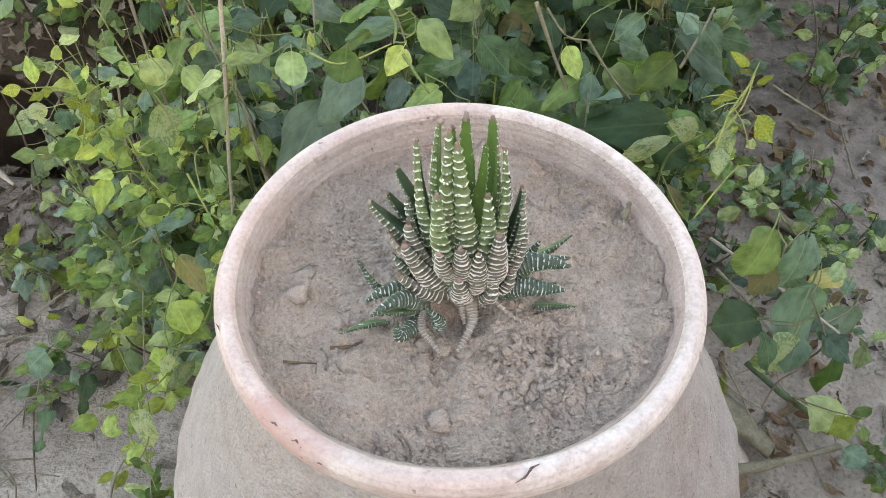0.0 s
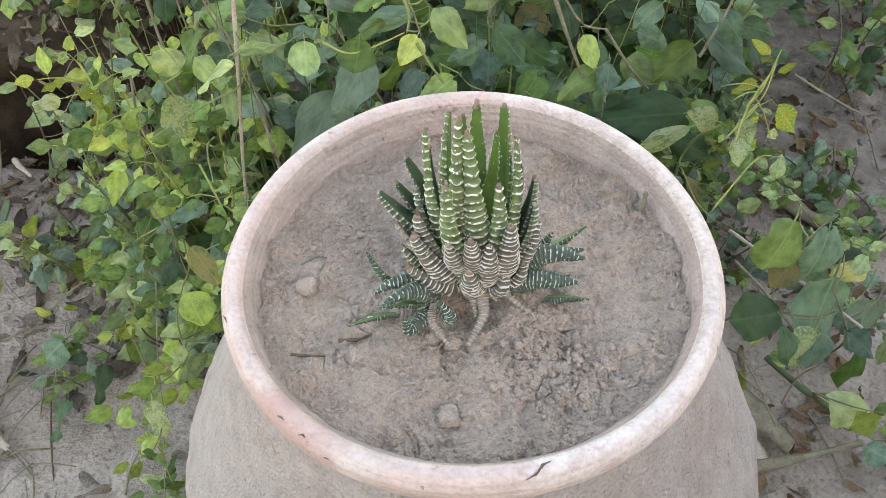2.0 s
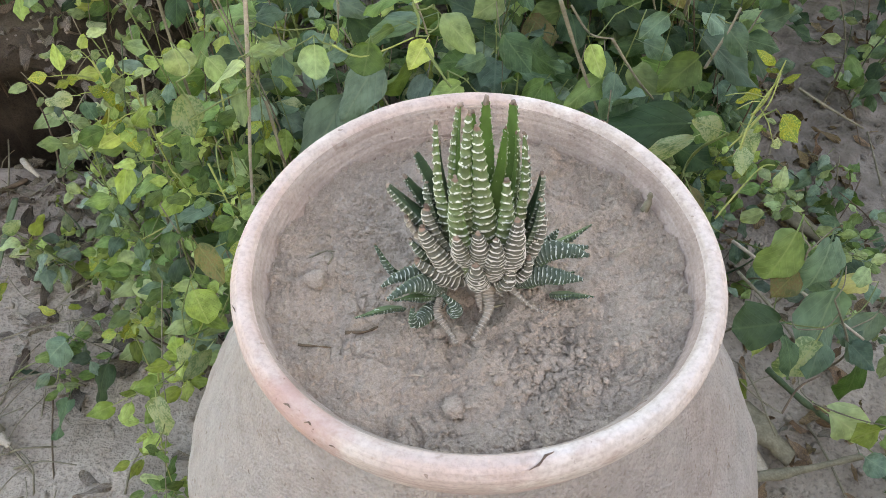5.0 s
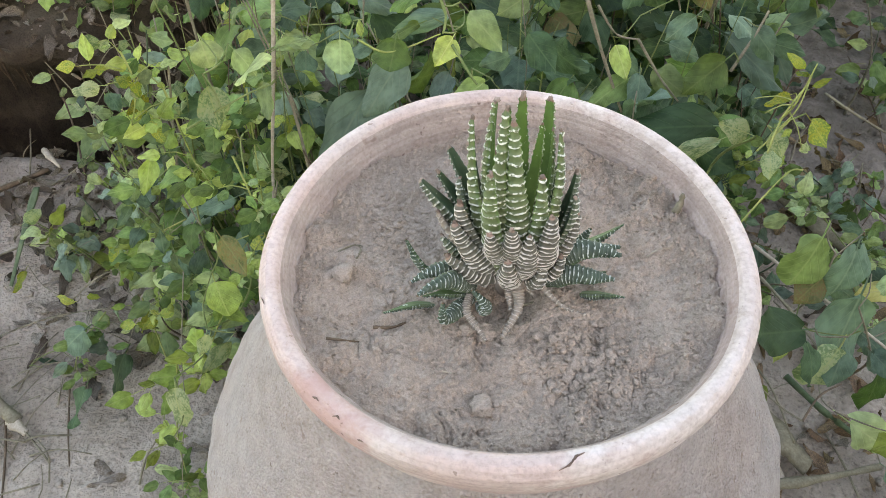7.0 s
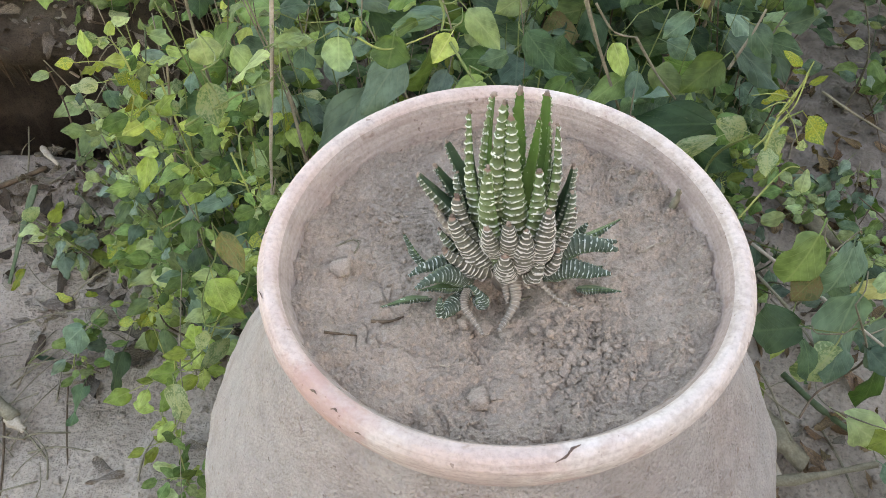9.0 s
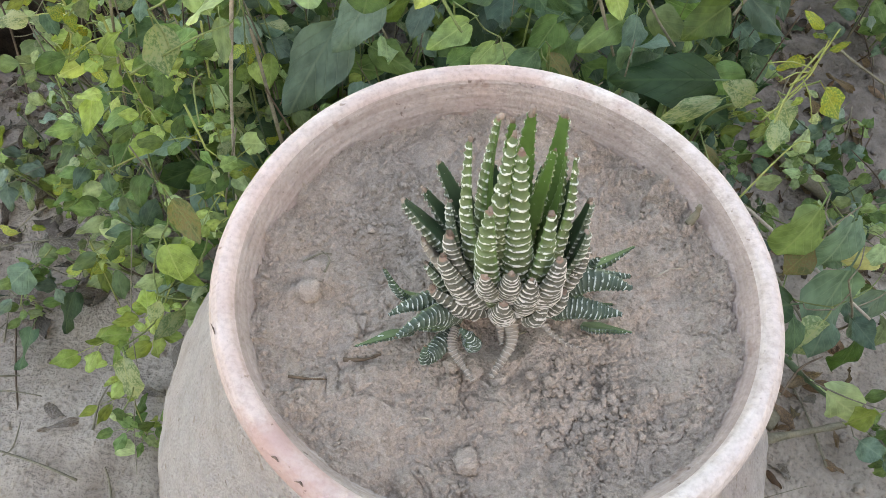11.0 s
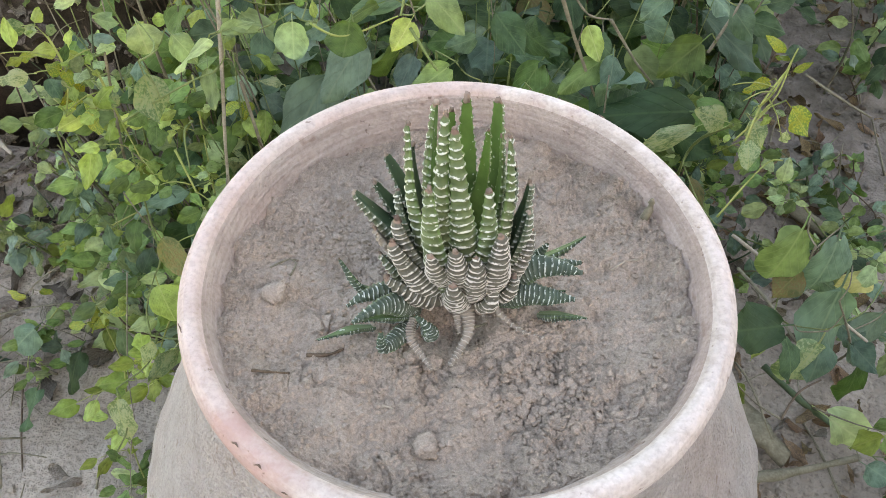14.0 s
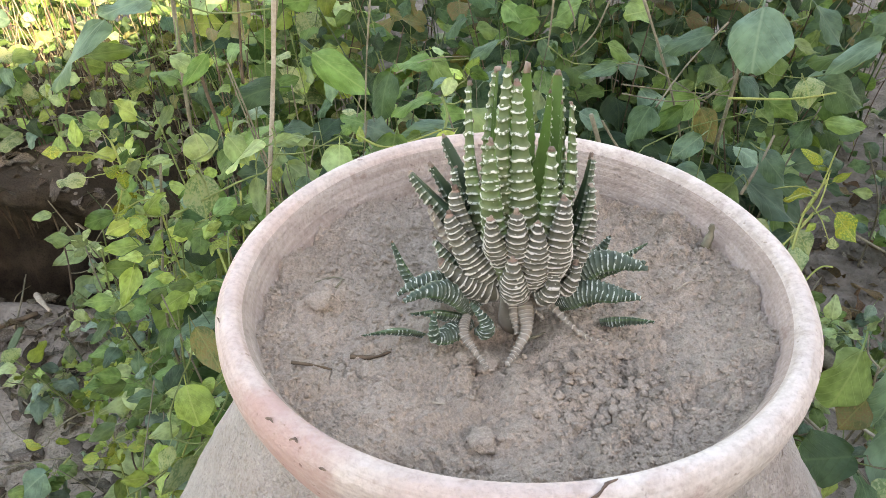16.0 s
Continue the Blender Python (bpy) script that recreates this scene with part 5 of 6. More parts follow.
stem(middle, [(0.1, 0.48, 0.0), (0.09, 0.46, 0.22), (0.07, 0.42, 0.38)], 0.002, "green")
stem(right, [(0.3, 0.5, 0.0), (0.25, 0.4, 0.3), (0.235, 0.29, 0.46)], 0.0022, "green")
stem(right, [(0.3, 0.75, 0.0), (0.28, 0.65, 0.3), (0.27, 0.58, 0.55)], 0.003, "tan")
stem(creeper_left, [(-0.5, 0.45, 0.0), (-0.55, 0.38, 0.08), (-0.62, 0.36, 0.03)], 0.0015, "tan")
stem(creeper_left, [(-0.7, 0.62, 0.0), (-0.76, 0.75, 0.05), (-0.83, 0.85, 0.12)], 0.0018, "brown")
stem(creeper_right, [(0.28, 0.3, 0.0), (0.31, 0.22, 0.16), (0.34, 0.13, 0.15)], 0.0016, "tan")
stem(creeper_right, [(0.5, 0.3, 0.0), (0.4, 0.25, 0.12), (0.36, 0.18, 0.2)], 0.0014, "green")
for ob, kind in ((left, "green"), (middle, "green"), (right, "green"), (creeper_left, "tan"), (creeper_right, "tan")):
    twigs(ob, kind)


FRONT = Vector((0.0, -0.72, 0.69))
BROAD = [((Vector(m.matrix_basis.translation) + 0.5 * (m.matrix_basis.to_3x3() @ UP.yzx)), max(m.scale.x, m.scale.y) * 0.55) for ob in (left, middle, right, creeper_left, creeper_right) for m in ob.children if m.name.startswith("leaf")]


def hides(p):
    """Whether a leaf at p would grow over one of the broad outer leaves."""
    for centre, reach in BROAD:
        d = p - centre
        far = d.dot(FRONT)
        if far > -0.005 and (d - FRONT * far).length < reach:
            return True
    return False


def shrub(x, y, height, spread_, stems, leaves, mixed, label, size=(0.026, 0.048), lean=(0, 0), seed=0, low=0.2, bark=("green", "darkgreen", "brown", "tan")):
    """A bushy plant: thin stems from one foot, leaves in pairs along them."""
    rnd = random.Random(seed)
    ob = thing("shrub", label, "shrub", "shrubs behind the pot")
    names = [c for c, n in mixed for _ in range(n)]
    per = max(1, leaves // stems)
    for _ in range(stems):
        a = rnd.uniform(0, 2 * math.pi)
        r = spread_ * math.sqrt(rnd.random())
        fx, fy = x + 0.25 * r * math.cos(a), y + 0.25 * r * math.sin(a)
        tx, ty, tz = x + r * math.cos(a) + lean[0], y + r * math.sin(a) + lean[1], height * rnd.uniform(0.55, 1.0)
        line = [(fx, fy, 0.0), (fx + 0.3 * (tx - fx) + rnd.gauss(0, 0.02), fy + 0.3 * (ty - fy), tz * 0.5), (tx, ty, tz)]
        pts = bowed(line, 14)
        v, f = tube_data(pts, rnd.uniform(0.0008, 0.0021), 5, 0.45, 0.15, rnd.randrange(99))
        part("stem", smooth_mesh("stem", v, f, BARK[rnd.choice(bark)]), ob)
        for k in range(per):
            s = low + (1 - low) * (k + rnd.random()) / per
            i = min(int(s * 13), 12)
            p = pts[i].lerp(pts[i + 1], s * 13 - i)
            turn = rnd.uniform(0, 2 * math.pi)
            d = Vector((math.cos(turn), math.sin(turn) - 0.25, rnd.uniform(-0.75, 0.35))).normalized()
            size_ = rnd.uniform(*size) * (1.15 - 0.4 * s)
            foot = p + d * size_ * 0.28
            tip = foot + d * size_
            if tip.z < 0.012 or hides(foot.lerp(tip, 0.5)):
                continue
            leaf(ob, foot, tip, size_ * rnd.uniform(0.55, 0.85), rnd.choice(names), rnd.gauss(0, 0.5), rnd.choice((0, 1, 2, 5, 6, 5, 7, 2)), False)
    return ob


GREENS = [("mid", 5), ("dark", 7), ("blue", 3), ("light", 1)]
PALES = [("mid", 5), ("dark", 2), ("light", 4), ("blue", 1), ("lime", 3), ("mottled", 2)]
# mostly dark leaves for the rear rows: the thicket's shade set by colour
SHADE = [("dark", 6), ("mid", 3), ("olive", 1)]
rs = random.Random(3)
for k in range(18):
    col = k % 6
    x, y = -0.4 + 0.2 * col + rs.uniform(-0.05, 0.05), 0.5 + 0.19 * (k // 6) + rs.uniform(-0.04, 0.04)
    if x > 0.5:
        continue
    if x > 0.2:
        y += 0.2
    shrub(x, y, 0.42 + 0.07 * (k // 6), 0.15, 12, (84, 132, 96, 96, 96, 96)[col], (PALES + [("glaucous", 3)] if col < 2 else GREENS) if k < 12 else SHADE, "bushy green shrub with thin stems and oval leaves", (0.026, 0.054) if col < 2 else (0.042, 0.08), seed=40 + k, low=0.08)
for k in range(7):
    shrub(-0.5 + 0.2 * k + rs.uniform(-0.04, 0.04), 1.15 + rs.uniform(-0.08, 0.1), 0.68, 0.2, 12, 108, SHADE if k > 1 else PALES, "taller green shrub with dark leaves and tangled stems", (0.05, 0.088), seed=70 + k, low=0.05)
for k in range(6):
    shrub(-1.25 + 0.16 * k, 1.35 + rs.uniform(-0.1, 0.1), 0.62, 0.17, 16, 80, PALES, "thin open shrub with bare brown stems and few pale leaves", (0.03, 0.055), seed=90 + k, low=0.4, bark=("brown", "brown", "tan"))
for k in range(4):
    shrub(0.66 + 0.13 * k, 0.85 + 0.16 * k, 0.3, 0.16, 8, 50, GREENS + [("glaucous", 4), ("light", 3)], "low sparse shrub with small leaves on grey earth", (0.024, 0.044), seed=110 + k)
for k, (x, y, h) in enumerate([(-0.3, 0.42, 0.48), (-0.27, 0.27, 0.46), (-0.35, 0.46, 0.5), (-0.22, 0.36, 0.42), (-0.25, 0.45, 0.55), (-0.33, 0.52, 0.58), (0.26, 0.44, 0.34), (0.34, 0.54, 0.32)]):
    shrub(x, y, h, 0.07, 8, 64, PALES + [("yellow", 2), ("mid", 3)] if x < 0 else GREENS, "small shrub with pale and yellowing leaves beside the pot" if x < 0 else "small shrub with dark leaves behind the pot", (0.018, 0.04), seed=130 + k, low=0.05)
for k, (x, y) in enumerate([(-0.66, 0.48), (-0.45, 0.34), (0.5, 0.46), (0.56, 0.6), (0.38, 0.46), (0.62, 0.5), (-0.58, 0.44), (-0.36, 0.3)]):
    shrub(x, y, 0.13, 0.09, 5, 30, [("light", 3), ("glaucous", 3), ("mottled", 2), ("lime", 2)] if x < 0 else [("blue", 3), ("glaucous", 4), ("mid", 3), ("light", 2)], "low weed with small leaves on the earth", (0.02, 0.042), seed=150 + k, low=0.2)
for k in range(7):
    shrub(-1.5 + 0.17 * k + rs.uniform(-0.05, 0.05), 1.62 + rs.uniform(-0.12, 0.14), 0.6, 0.18, 13, 120, [("mid", 3), ("light", 3), ("lime", 3), ("olive", 1)], "open yellowish green shrub on the sunny side", (0.03, 0.058), seed=180 + k, low=0.12, bark=("brown", "tan"))

for k in range(8):
    shrub(-1.5 + 0.14 * k + rs.uniform(-0.04, 0.04), 1.1 + 0.06 * (k % 3) + rs.uniform(-0.04, 0.04), 0.42, 0.16, 14, 84, PALES + [("olive", 2)], "tangled undergrowth with brown stems and small yellow-green leaves", (0.026, 0.05), seed=200 + k, low=0.35, bark=("brown", "brown", "tan"))
for k in range(7):
    shrub(-0.4 + 0.22 * k + rs.uniform(-0.04, 0.04), 1.7 + rs.uniform(-0.1, 0.1), 0.85, 0.22, 8, 56, SHADE, "tall dark green shrub at the back of the thicket", (0.07, 0.11), seed=220 + k, low=0.1, bark=("brown", "tan"))
for k, (x, y, h) in enumerate([(-0.2, 0.5, 0.55), (-0.08, 0.46, 0.5), (0.04, 0.52, 0.52), (0.14, 0.45, 0.46), (0.22, 0.52, 0.5), (-0.28, 0.55, 0.6), (-0.32, 0.44, 0.42)]):
    shrub(x, y, h, 0.1, 6, 36, [("mid", 4), ("light", 1), ("glaucous", 1), ("blue", 4), ("dark", 5)], "vine shoot with broad grey-green leaves", (0.05, 0.085), seed=260 + k, low=0.25, bark=("green", "tan"))
for k in range(5):
    shrub(-1.2 + 0.13 * k + rs.uniform(-0.03, 0.03), 0.88 + rs.uniform(-0.04, 0.05), 0.46, 0.11, 8, 48, PALES, "undergrowth with brown stems and pale leaves on the bank", (0.03, 0.055), seed=280 + k, low=0.5, bark=("brown", "brown", "tan"))
for k, (x, y, h) in enumerate([(-0.5, 0.5, 0.3), (-0.57, 0.58, 0.27), (-0.46, 0.42, 0.22), (-0.62, 0.66, 0.26)]):
    shrub(x, y, h, 0.08, 5, 34, [("light", 4), ("glaucous", 3), ("lime", 2), ("mottled", 2)], "small shrub with pale grey-green leaves beside the bank", (0.018, 0.036), seed=300 + k, low=0.2, bark=("tan", "green"))

# small-leaved shoots that hang among the larger leaves
def spray(points, count, size, mixed, label, bark="green", seed=0, loose=0.02):
    """A thin shoot with side twigs and many small leaves, joined colour by colour."""
    rnd = random.Random(seed)
    ob = thing("leafy_shoot", label, "shoot", "small-leaved shoots round the jar")
    line = bowed(points, 16)
    v, f = tube_data(line, 0.0011, 5, 0.5, 0.15, seed)
    part("stem", smooth_mesh("stem", v, f, BARK[bark]), ob)
    tv, tf, made = [], [], {}
    names = [c for c, n in mixed for _ in range(n)]
    for _ in range(count // 5):
        root = line[rnd.randrange(1, 16)]
        way = Vector((rnd.gauss(0, 1), rnd.gauss(-0.4, 0.7), rnd.gauss(0.35, 0.7))).normalized()
        end = root + way * loose * rnd.uniform(0.5, 1.6)
        v, f = tube_data(bowed([root, root.lerp(end, 0.5) + Vector((0, 0, 0.15 * loose)), end], 5), 0.0006, 4, 0.6, 0.1, seed)
        tf += [tuple(len(tv) + i for i in q) for q in f]
        tv += v
        tone = rnd.choice(names)
        for j in range(5):
            turn = j * 2.4 + rnd.uniform(-0.4, 0.4)
            d = (way * 0.5 + Vector((math.cos(turn), math.sin(turn) * 0.8 - 0.25, rnd.uniform(-0.3, 0.5)))).normalized()
            grown = rnd.uniform(*size) * (0.6 + 0.12 * j)
            foot = root.lerp(end, 0.25 + 0.18 * j) + d * grown * 0.25
            if hides(foot):
                continue
            z = Vector((rnd.uniform(-0.4, 0.4), -0.6 + rnd.uniform(-0.3, 0.3), 0.8))
            z = (z - d * z.dot(d)).normalized()
            m = Matrix((d.cross(z), d, z)).transposed().to_4x4()
            m.translation = foot
            wide = grown * rnd.uniform(0.5, 0.85)
            m = m @ Matrix.Diagonal((wide, grown, (grown + wide) / 2, 1))
            bv_, bf_, buv = SPRAY_SHAPES[rnd.randrange(len(SPRAY_SHAPES))]
            vs, fs, uv = made.setdefault(tone if rnd.random() < 0.7 else rnd.choice(names), ([], [], []))
            fs += [tuple(len(vs) + i for i in q) for q in bf_]
            vs += [m @ Vector(q) for q in bv_]
            uv += buv
    if tv:
        tagged(part("shoot", smooth_mesh("shoot", tv, tf, BARK[bark]), ob), kind="stuff")
    for tone, (vs, fs, uv) in made.items():
        tagged(part("foliage", smooth_mesh("foliage", vs, fs, LEAF[tone], {"uv": uv}), ob), kind="stuff")


SPRAY_SHAPES = [blade("leaf", *SHAPES[k], 30 + k) for k in (0, 2, 3, 5, 7)]
FRESH_MIX = [("lime", 4), ("mid", 4), ("light", 2)]
YELLOW_MIX = [("yellow", 3), ("lime", 4), ("mottled", 2)]
GREY_MIX = [("glaucous", 3), ("light", 3), ("blue", 2), ("mid", 2)]
GREEN_MIX = [("mid", 5), ("blue", 2), ("light", 2)]
SPRAYS = [
    ([(-0.32, 0.27, 0.56), (-0.315, 0.262, 0.53), (-0.33, 0.255, 0.49)], 31, (0.014, 0.024), YELLOW_MIX),
    ([(-0.301, 0.28, 0.516), (-0.298, 0.275, 0.461), (-0.293, 0.27, 0.407)], 42, (0.014, 0.026), FRESH_MIX),
    ([(-0.23, 0.22, 0.49), (-0.216, 0.2, 0.458), (-0.208, 0.185, 0.42)], 31, (0.013, 0.022), FRESH_MIX),
    ([(-0.36, 0.32, 0.28), (-0.426, 0.3, 0.25), (-0.475, 0.29, 0.21)], 42, (0.012, 0.022), FRESH_MIX),
    ([(-0.406, 0.24, 0.23), (-0.401, 0.22, 0.16), (-0.402, 0.21, 0.1)], 38, (0.01, 0.018), YELLOW_MIX),
    ([(-0.226, 0.15, 0.41), (-0.268, 0.13, 0.33), (-0.298, 0.12, 0.24)], 31, (0.015, 0.028), FRESH_MIX),
    ([(-0.53, 0.28, 0.02), (-0.59, 0.26, 0.06), (-0.64, 0.25, 0.03)], 28, (0.018, 0.032), GREY_MIX),
    ([(-0.52, 0.3, 0.1), (-0.56, 0.27, 0.06), (-0.58, 0.25, 0.02)], 28, (0.014, 0.026), FRESH_MIX),
    ([(-0.31, 0.12, 0.3), (-0.347, 0.1, 0.156), (-0.368, 0.09, 0.02)], 42, (0.015, 0.03), FRESH_MIX),
    ([(-0.396, 0.32, 0.41), (-0.393, 0.3, 0.32), (-0.358, 0.29, 0.26)], 52, (0.015, 0.03), GREEN_MIX),
    ([(-0.242, 0.32, 0.48), (-0.243, 0.3, 0.42), (-0.248, 0.29, 0.35)], 38, (0.013, 0.026), FRESH_MIX),
    ([(-0.333, 0.22, 0.33), (-0.298, 0.2, 0.304), (-0.257, 0.2, 0.32)], 42, (0.014, 0.028), GREEN_MIX),
    ([(0.27, 0.42, 0.2), (0.313, 0.4, 0.25), (0.367, 0.38, 0.29)], 42, (0.014, 0.026), GREEN_MIX),
    ([(0.26, 0.47, 0.22), (0.295, 0.45, 0.25), (0.33, 0.44, 0.29)], 35, (0.014, 0.028), FRESH_MIX),
    ([(0.47, 0.36, 0.12), (0.5, 0.34, 0.1), (0.54, 0.32, 0.06)], 28, (0.02, 0.036), GREY_MIX),
    ([(0.345, 0.32, 0.33), (0.396, 0.3, 0.28), (0.445, 0.29, 0.26)], 28, (0.014, 0.026), GREEN_MIX),
    ([(0.24, 0.27, 0.5), (0.243, 0.262, 0.525), (0.25, 0.27, 0.56)], 17, (0.012, 0.02), YELLOW_MIX),
    ([(0.44, 0.17, 0.1), (0.5, 0.14, 0.06), (0.55, 0.12, 0.03)], 24, (0.018, 0.032), GREEN_MIX),
]
for k, (points, count, size, mixed) in enumerate(SPRAYS):
    spray(points, count, size, mixed, "thin shoot with small yellowing leaves beside the jar" if mixed is YELLOW_MIX else "thin shoot with many small green leaves beside the jar", "lime" if mixed in (YELLOW_MIX, FRESH_MIX) else "green", 400 + k, 0.03)

# ---- litter on the ground ----
lr = random.Random(21)


def in_litter(x, y):
    return math.hypot(x, y) > 0.26


BANK_TREE = BVHTree.FromPolygons([Vector(q) for q in bv], bf)


def floor_height(x, y):
    """Height of the earth at a place: the bank's top where there is one."""
    hit = BANK_TREE.ray_cast(Vector((x, y, 1.0)), Vector((0, 0, -1)))[0]
    return max(ground_height(x, y), hit.z) if hit else ground_height(x, y)


def joined(name, count, zone, make, m, label, category):
    vs, fs, uv = [], [], []
    made = 0
    while made < count:
        x, y = lr.uniform(zone[0], zone[1]), lr.uniform(zone[2], zone[3])
        if not in_litter(x, y):
            continue
        v, f, u = make(x, y)
        fs += [tuple(len(vs) + i for i in face) for face in f]
        vs += v
        uv += u
        made += 1
    return tagged(part(name, smooth_mesh(name, vs, fs, m, {"uv": uv})), label, category, kind="stuff")


LITTER_SHAPES = [blade("dry", "ovate", 0.5, 0.3, 3), blade("dry", "lance", -0.5, 0.5, 4), blade("dry", "ovate", 0.25, 0.7, 5), blade("dry", "heart", -0.3, 0.4, 6)]


def litter_leaf(x, y):
    v, f, u = LITTER_SHAPES[lr.randrange(4)]
    size = lr.uniform(0.02, 0.055)
    m = pose(x, y, floor_height(x, y) + 0.006, lr.uniform(-25, 25), lr.uniform(-30, 30), lr.uniform(0, 360)) @ Matrix.Diagonal((size * lr.uniform(0.22, 0.5), size, size * lr.uniform(0.7, 1.3), 1))
    return [m @ Vector(q) for q in v[:98]], [q for q in f if max(q) < 98], [(a + x * 9, b + y * 9) for a, b in u[:98]]


def litter_straw(x, y):
    a, size = lr.uniform(0, math.pi), lr.uniform(0.03, 0.14)
    d = Vector((math.cos(a), math.sin(a), 0)) * size / 2
    z = floor_height(x, y) + 0.004
    pts = [Vector((x, y, z)) - d, Vector((x + lr.gauss(0, 0.006), y + lr.gauss(0, 0.006), z + lr.uniform(0.0, 0.02))), Vector((x, y, z + lr.uniform(0, 0.012))) + d]
    v, f = tube_data(bowed(pts, 7), lr.uniform(0.0007, 0.002), 5, 0.6, 0.2, lr.randrange(50))
    return v, f, [(0.5, 0.5)] * len(v)


def litter_clod(x, y):
    src = tiny[lr.randrange(4)]
    s = 0.002 + 0.007 * lr.random() ** 4
    turn = Matrix.Rotation(lr.uniform(0, 6), 3, "Z")
    z = floor_height(x, y)
    return [turn @ q.co * s + Vector((x, y, z + 0.2 * s)) for q in src.vertices], [tuple(p.vertices) for p in src.polygons], [(0.5, 0.5)] * len(src.vertices)


GREY_LITTER = leaf_material("litter_grey", (0.3, 0.26, 0.215), (0.38, 0.33, 0.28), (0.18, 0.15, 0.12), rough=0.9, through=0.08)
BROWN_LITTER = leaf_material("litter_brown", (0.17, 0.135, 0.1), (0.24, 0.19, 0.145), (0.1, 0.08, 0.06), rough=0.9, through=0.08)
joined("leaf_litter", 900, (-1.4, 1.3, 0.1, 1.9), litter_leaf, GREY_LITTER, "grey-brown dead leaves scattered over the earth", "leaf litter")
joined("leaf_litter", 260, (0.3, 0.9, 0.1, 1.1), litter_leaf, LEAF["dry"], "brown dead leaves scattered over the earth", "leaf litter")
joined("straw_litter", 320, (-1.4, 1.2, 0.0, 1.9), litter_straw, BARK["tan"], "broken dry straws and twigs scattered on the earth", "straw")
joined("straw_litter", 36, (-0.85, -0.55, 0.05, 0.3), litter_straw, BARK["tan"], "pale dry straws and wood splinters on the earth", "straw")
joined("leaf_litter", 380, (-1.15, -0.5, 0.4, 0.95), litter_leaf, BROWN_LITTER, "dark brown dead leaves heaped under the shrubs", "leaf litter")
joined("leaf_litter", 300, (-0.5, 0.6, 0.3, 1.2), litter_leaf, BROWN_LITTER, "dark brown dead leaves under the vines", "leaf litter")
joined("leaf_litter", 130, (-0.85, -0.45, 0.25, 0.72), litter_leaf, GREY_LITTER, "curled grey-brown dead leaves and scraps on the earth", "leaf litter")
joined("leaf_litter", 500, (-1.7, -0.55, 0.93, 1.6), litter_leaf, GREY_LITTER, "grey-brown dead leaves lying thick on the bank", "leaf litter")
joined("straw_litter", 260, (-1.7, -0.55, 0.93, 1.6), litter_straw, BARK["brown"], "dark dry twigs tangled on the bank", "straw")
joined("earth_crumbs", 1500, (-1.2, 1.1, -0.05, 1.2), litter_clod, EARTH, "small clods of grey-brown earth", "earth crumbs")


def splinter(name, points, width, thick, bark, label, category):
    """A split piece of wood or bark: a flat bent strip with uneven edges."""
    line = bowed(points, 16)
    vs, fs = [], []
    r = random.Random(len(name) + int(width * 1000))
    for i, p in enumerate(line):
        t = (line[min(i + 1, 15)] - line[max(i - 1, 0)]).normalized()
        side = t.cross(UP).normalized()
        up = side.cross(t)
        w = width / 2 * (0.55 + 0.45 * math.sin(math.pi * min(1, (i + 1.5) / 12))) * r.uniform(0.85, 1.12)
        for a, b in ((-1, 0.25), (-0.4, 1), (0.4, 0.9), (1, 0.2), (0.5, -0.6), (-0.5, -0.6)):
            vs.append(p + side * w * a + up * thick * b * r.uniform(0.7, 1.2))
    for i in range(15):
        for k in range(6):
            a, b = i * 6 + k, i * 6 + (k + 1) % 6
            fs.append((a, b, b + 6, a + 6))
    fs += [(5, 4, 3, 2, 1, 0), tuple(90 + k for k in range(6))]
    ob = part(name, smooth_mesh(name, vs, fs, BARK[bark]))
    return tagged(ob, label, category)


splinter("wood_piece", [(-0.73, 0.24, 0.02), (-0.69, 0.21, 0.022), (-0.635, 0.175, 0.012)], 0.032, 0.006, "tan", "split weathered stick of wood lying on the earth", "wood")
splinter("wood_chip", [(-0.648, 0.178, 0.012), (-0.63, 0.167, 0.014), (-0.617, 0.16, 0.01)], 0.018, 0.003, "pale", "pale broken wood chip lying on the earth", "wood")
splinter("wood_chip", [(-0.8, 0.69, 0.012), (-0.775, 0.665, 0.016), (-0.755, 0.65, 0.01)], 0.012, 0.003, "pale", "pale broken wood chip lying on the earth", "wood")
splinter("dry_sheath", [(0.325, 0.26, 0.05), (0.345, 0.2, 0.03), (0.372, 0.135, 0.012)], 0.035, 0.004, "pale", "curled pale brown dry leaf sheath beside the pot", "dry sheath")
splinter("dry_sheath", [(0.34, 0.235, 0.02), (0.375, 0.19, 0.03), (0.41, 0.16, 0.012)], 0.05, 0.004, "tan", "broad brown dry leaf sheath on the earth", "dry sheath")
splinter("fallen_branch", [(0.3, 0.13, 0.016), (0.39, 0.138, 0.018), (0.5, 0.165, 0.014)], 0.016, 0.006, "tan", "weathered brown branch lying on the earth", "branch")
splinter("fallen_branch", [(0.47, 0.62, 0.02), (0.53, 0.53, 0.022), (0.6, 0.45, 0.016)], 0.03, 0.012, "tan", "weathered grey branch lying on the earth", "branch")
splinter("fallen_branch", [(-0.95, 0.52, 0.012), (-0.85, 0.57, 0.02), (-0.77, 0.64, 0.012)], 0.014, 0.006, "brown", "dark dry branch lying on the earth", "branch")
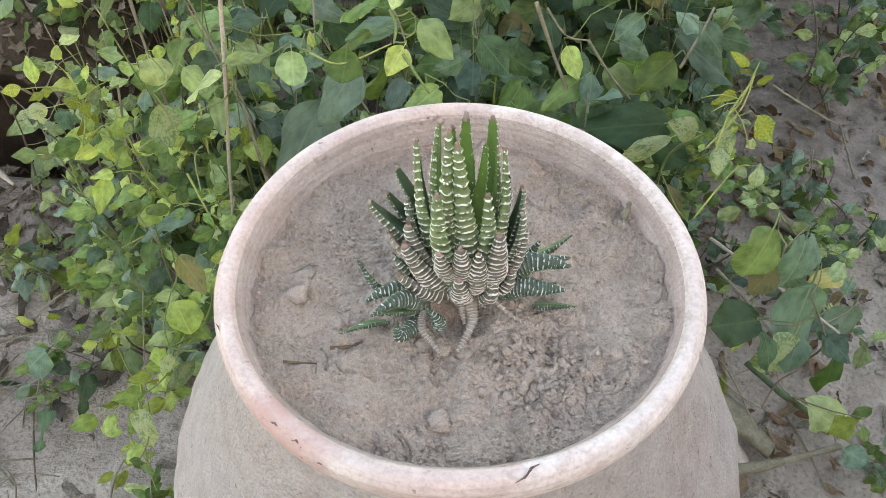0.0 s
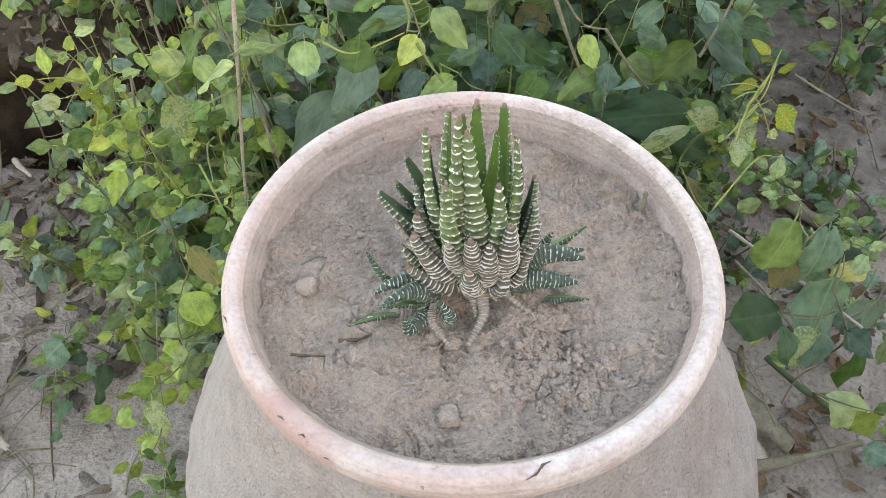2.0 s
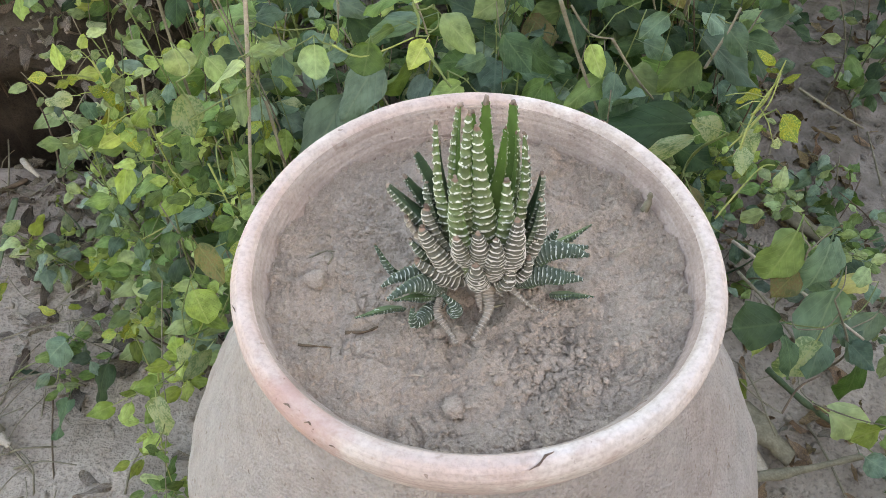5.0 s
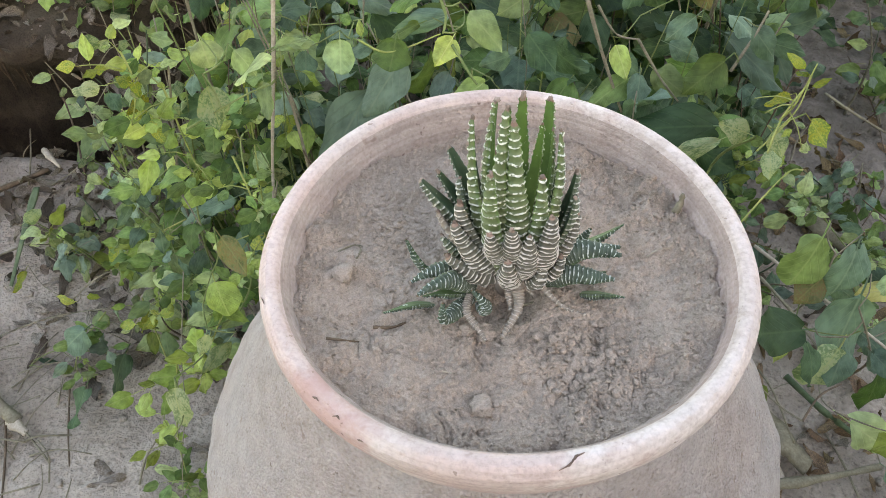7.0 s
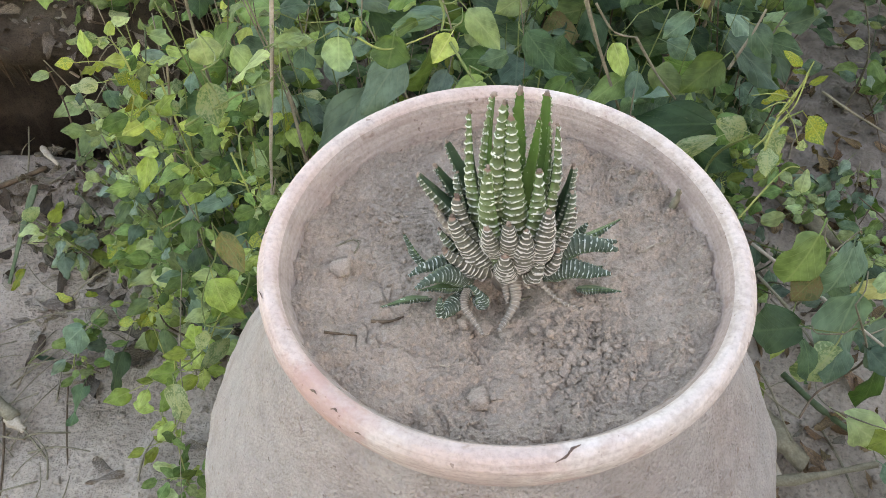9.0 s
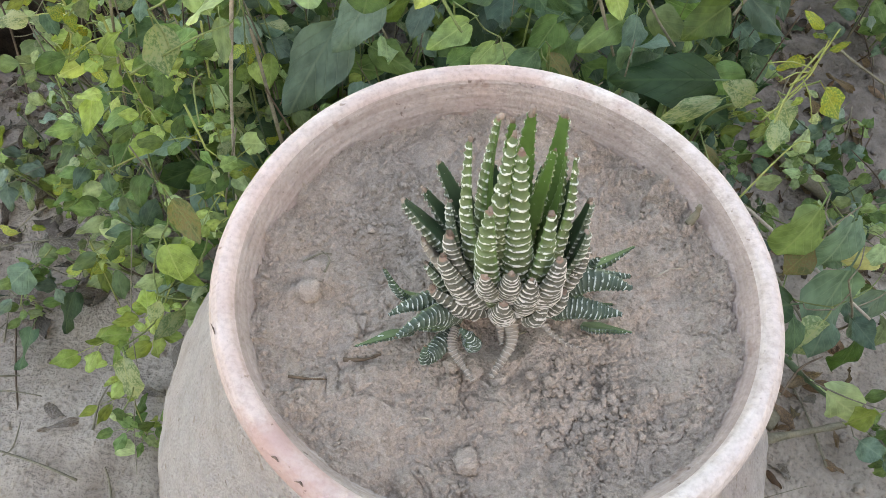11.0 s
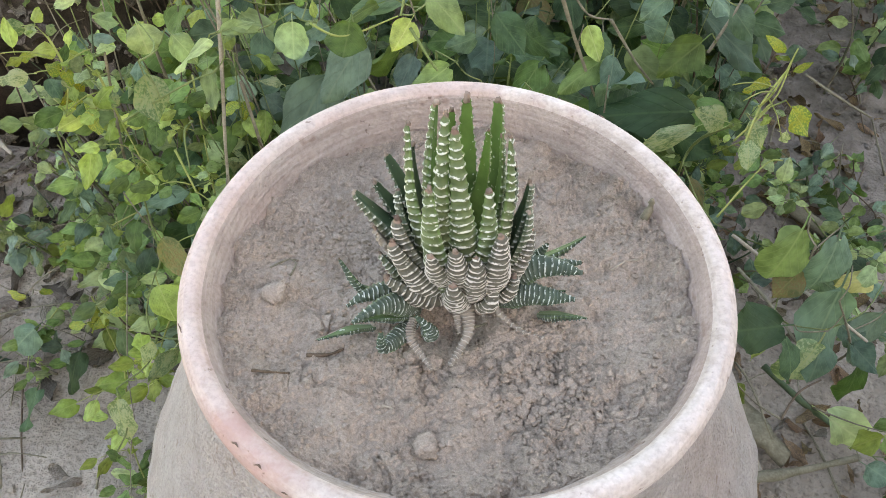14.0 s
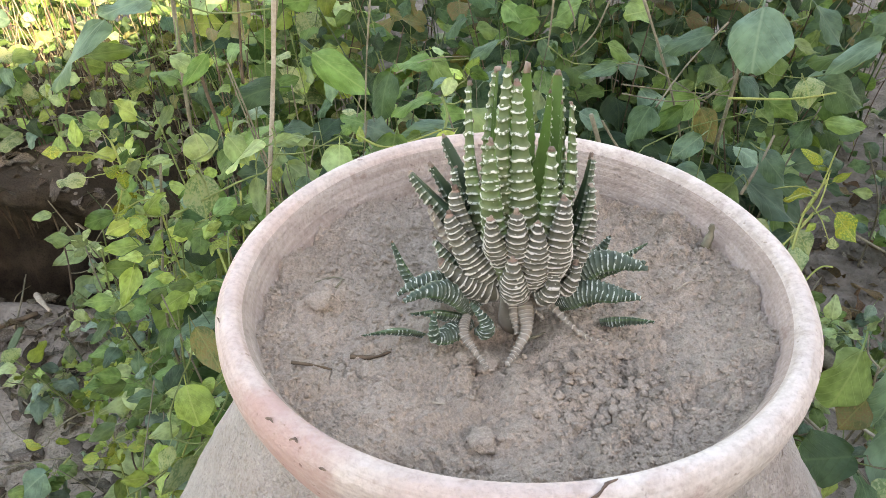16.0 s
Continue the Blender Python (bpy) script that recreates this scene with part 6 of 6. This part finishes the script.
for k, (a, b) in enumerate([((-0.729, 0.548), (-0.742, 0.4)), ((-0.848, 0.56), (-0.84, 0.46)), ((-0.7, 0.32), (-0.76, 0.25))]):
    line = [(*a, 0.07), ((a[0] + b[0]) / 2 + 0.01, (a[1] + b[1]) / 2, 0.055), (*b, 0.004)]
    splinter("grass_blade", line, 0.013, 0.0006, "darkgreen", "broad dusty grass blade leaning over the earth", "grass")
# standing dry grass behind the pot
sr = random.Random(8)
for cx, cy, n, h, bark in ((-0.17, 0.5, 12, 0.36, "tan"), (-0.6, 1.05, 20, 0.4, "brown"), (-0.85, 1.2, 30, 0.5, "brown"), (-1.1, 1.25, 26, 0.5, "brown")):
    tuft = thing("dry_grass", "tuft of thin dry brown stalks standing in the earth", "dry grass", "tufts of dry grass")
    for _ in range(n):
        a = sr.uniform(0, 2 * math.pi)
        x, y = cx + 0.05 * math.cos(a), cy + 0.05 * math.sin(a)
        top = (x + sr.gauss(0, 0.07), y + sr.gauss(0, 0.06), h * sr.uniform(0.5, 1.1))
        v, f = tube_data(bowed([(x, y, -0.01), ((x + top[0]) / 2 + sr.gauss(0, 0.015), (y + top[1]) / 2, top[2] * 0.55), top], 9), sr.uniform(0.0007, 0.0018), 5, 0.5, 0.15, sr.randrange(90))
        part("stalk", smooth_mesh("stalk", v, f, BARK[sr.choice((bark, "tan"))]), tuft)

# ---- marks on the jar's rim ----
DARK, dnt, db = material("clay_broken", 0.95, 0.1)
dnt.links.new(ramp(dnt, noise_tex(dnt, 300, 3), [(0.35, (0.12, 0.085, 0.07)), (0.7, (0.3, 0.22, 0.18))]), db.inputs["Base Color"])


def lip_at(angle, f):
    """A place on the lip: angle in degrees, f from its foot (0) to its inner edge (1)."""
    k = f * (len(lip_profile) - 3)
    i = min(int(k), len(lip_profile) - 2)
    r, z = (a + (b - a) * (k - i) for a, b in zip(lip_profile[i], lip_profile[i + 1]))
    x, y = math.cos(radians(angle)), math.sin(radians(angle))
    r += 0.0009 * fractal(x * r * 9, y * r * 9, z * 9)
    return Vector(tilt_mouth([(r * x, r * y, z)])[0])


def scar(points, width, label):
    """A ragged shallow break in the clay."""
    n = 14
    centre, vs, fs = Vector((0, 0, 0.62)), [], []
    r = random.Random(int(points[0][0]))
    for i in range(n):
        f = i / (n - 1) * (len(points) - 1)
        k = min(int(f), len(points) - 2)
        a = points[k][0] + (points[k + 1][0] - points[k][0]) * (f - k)
        h = points[k][1] + (points[k + 1][1] - points[k][1]) * (f - k)
        w = width * math.sin(math.pi * (0.06 + 0.88 * i / (n - 1))) * r.uniform(0.55, 1.2)
        p, q = lip_at(a, min(h + 0.04, 1)), lip_at(a, max(h - 0.04, 0))
        d = (p - q).normalized()
        base = lip_at(a, h)
        out = (base - Vector((base.x * 0.97, base.y * 0.97, 0.636))).normalized()
        for s, lift in ((-1, -0.0003), (-0.5, 0.0007), (0.5, 0.0007), (1, -0.0003)):
            vs.append(base + d * w * s + out * lift)
    for i in range(n - 1):
        for k in range(3):
            fs.append((i * 4 + k, i * 4 + k + 1, i * 4 + k + 5, i * 4 + k + 4))
    part("crack", smooth_mesh("crack", vs, fs, DARK), pot, label)


scar([(-79.5, 0.64), (-77, 0.7), (-75.5, 0.8), (-73.5, 0.83)], 0.0009, "short dark crack in the rim")
scar([(-134.5, 0.63), (-133.5, 0.66), (-132.5, 0.65)], 0.0008, "small dark chip in the rim")
scar([(-128, 0.62), (-127, 0.66), (-126, 0.64)], 0.0009, "small dark chip in the rim")
scar([(-121, 0.56), (-120.3, 0.57), (-119.5, 0.57)], 0.0008, "small dark chip in the rim")
scar([(-165, 0.6), (-163.5, 0.64), (-162, 0.66)], 0.0005, "small dark chip in the rim")
scar([(52, 0.62), (53, 0.64), (54, 0.62)], 0.0008, "small dark chip in the rim")
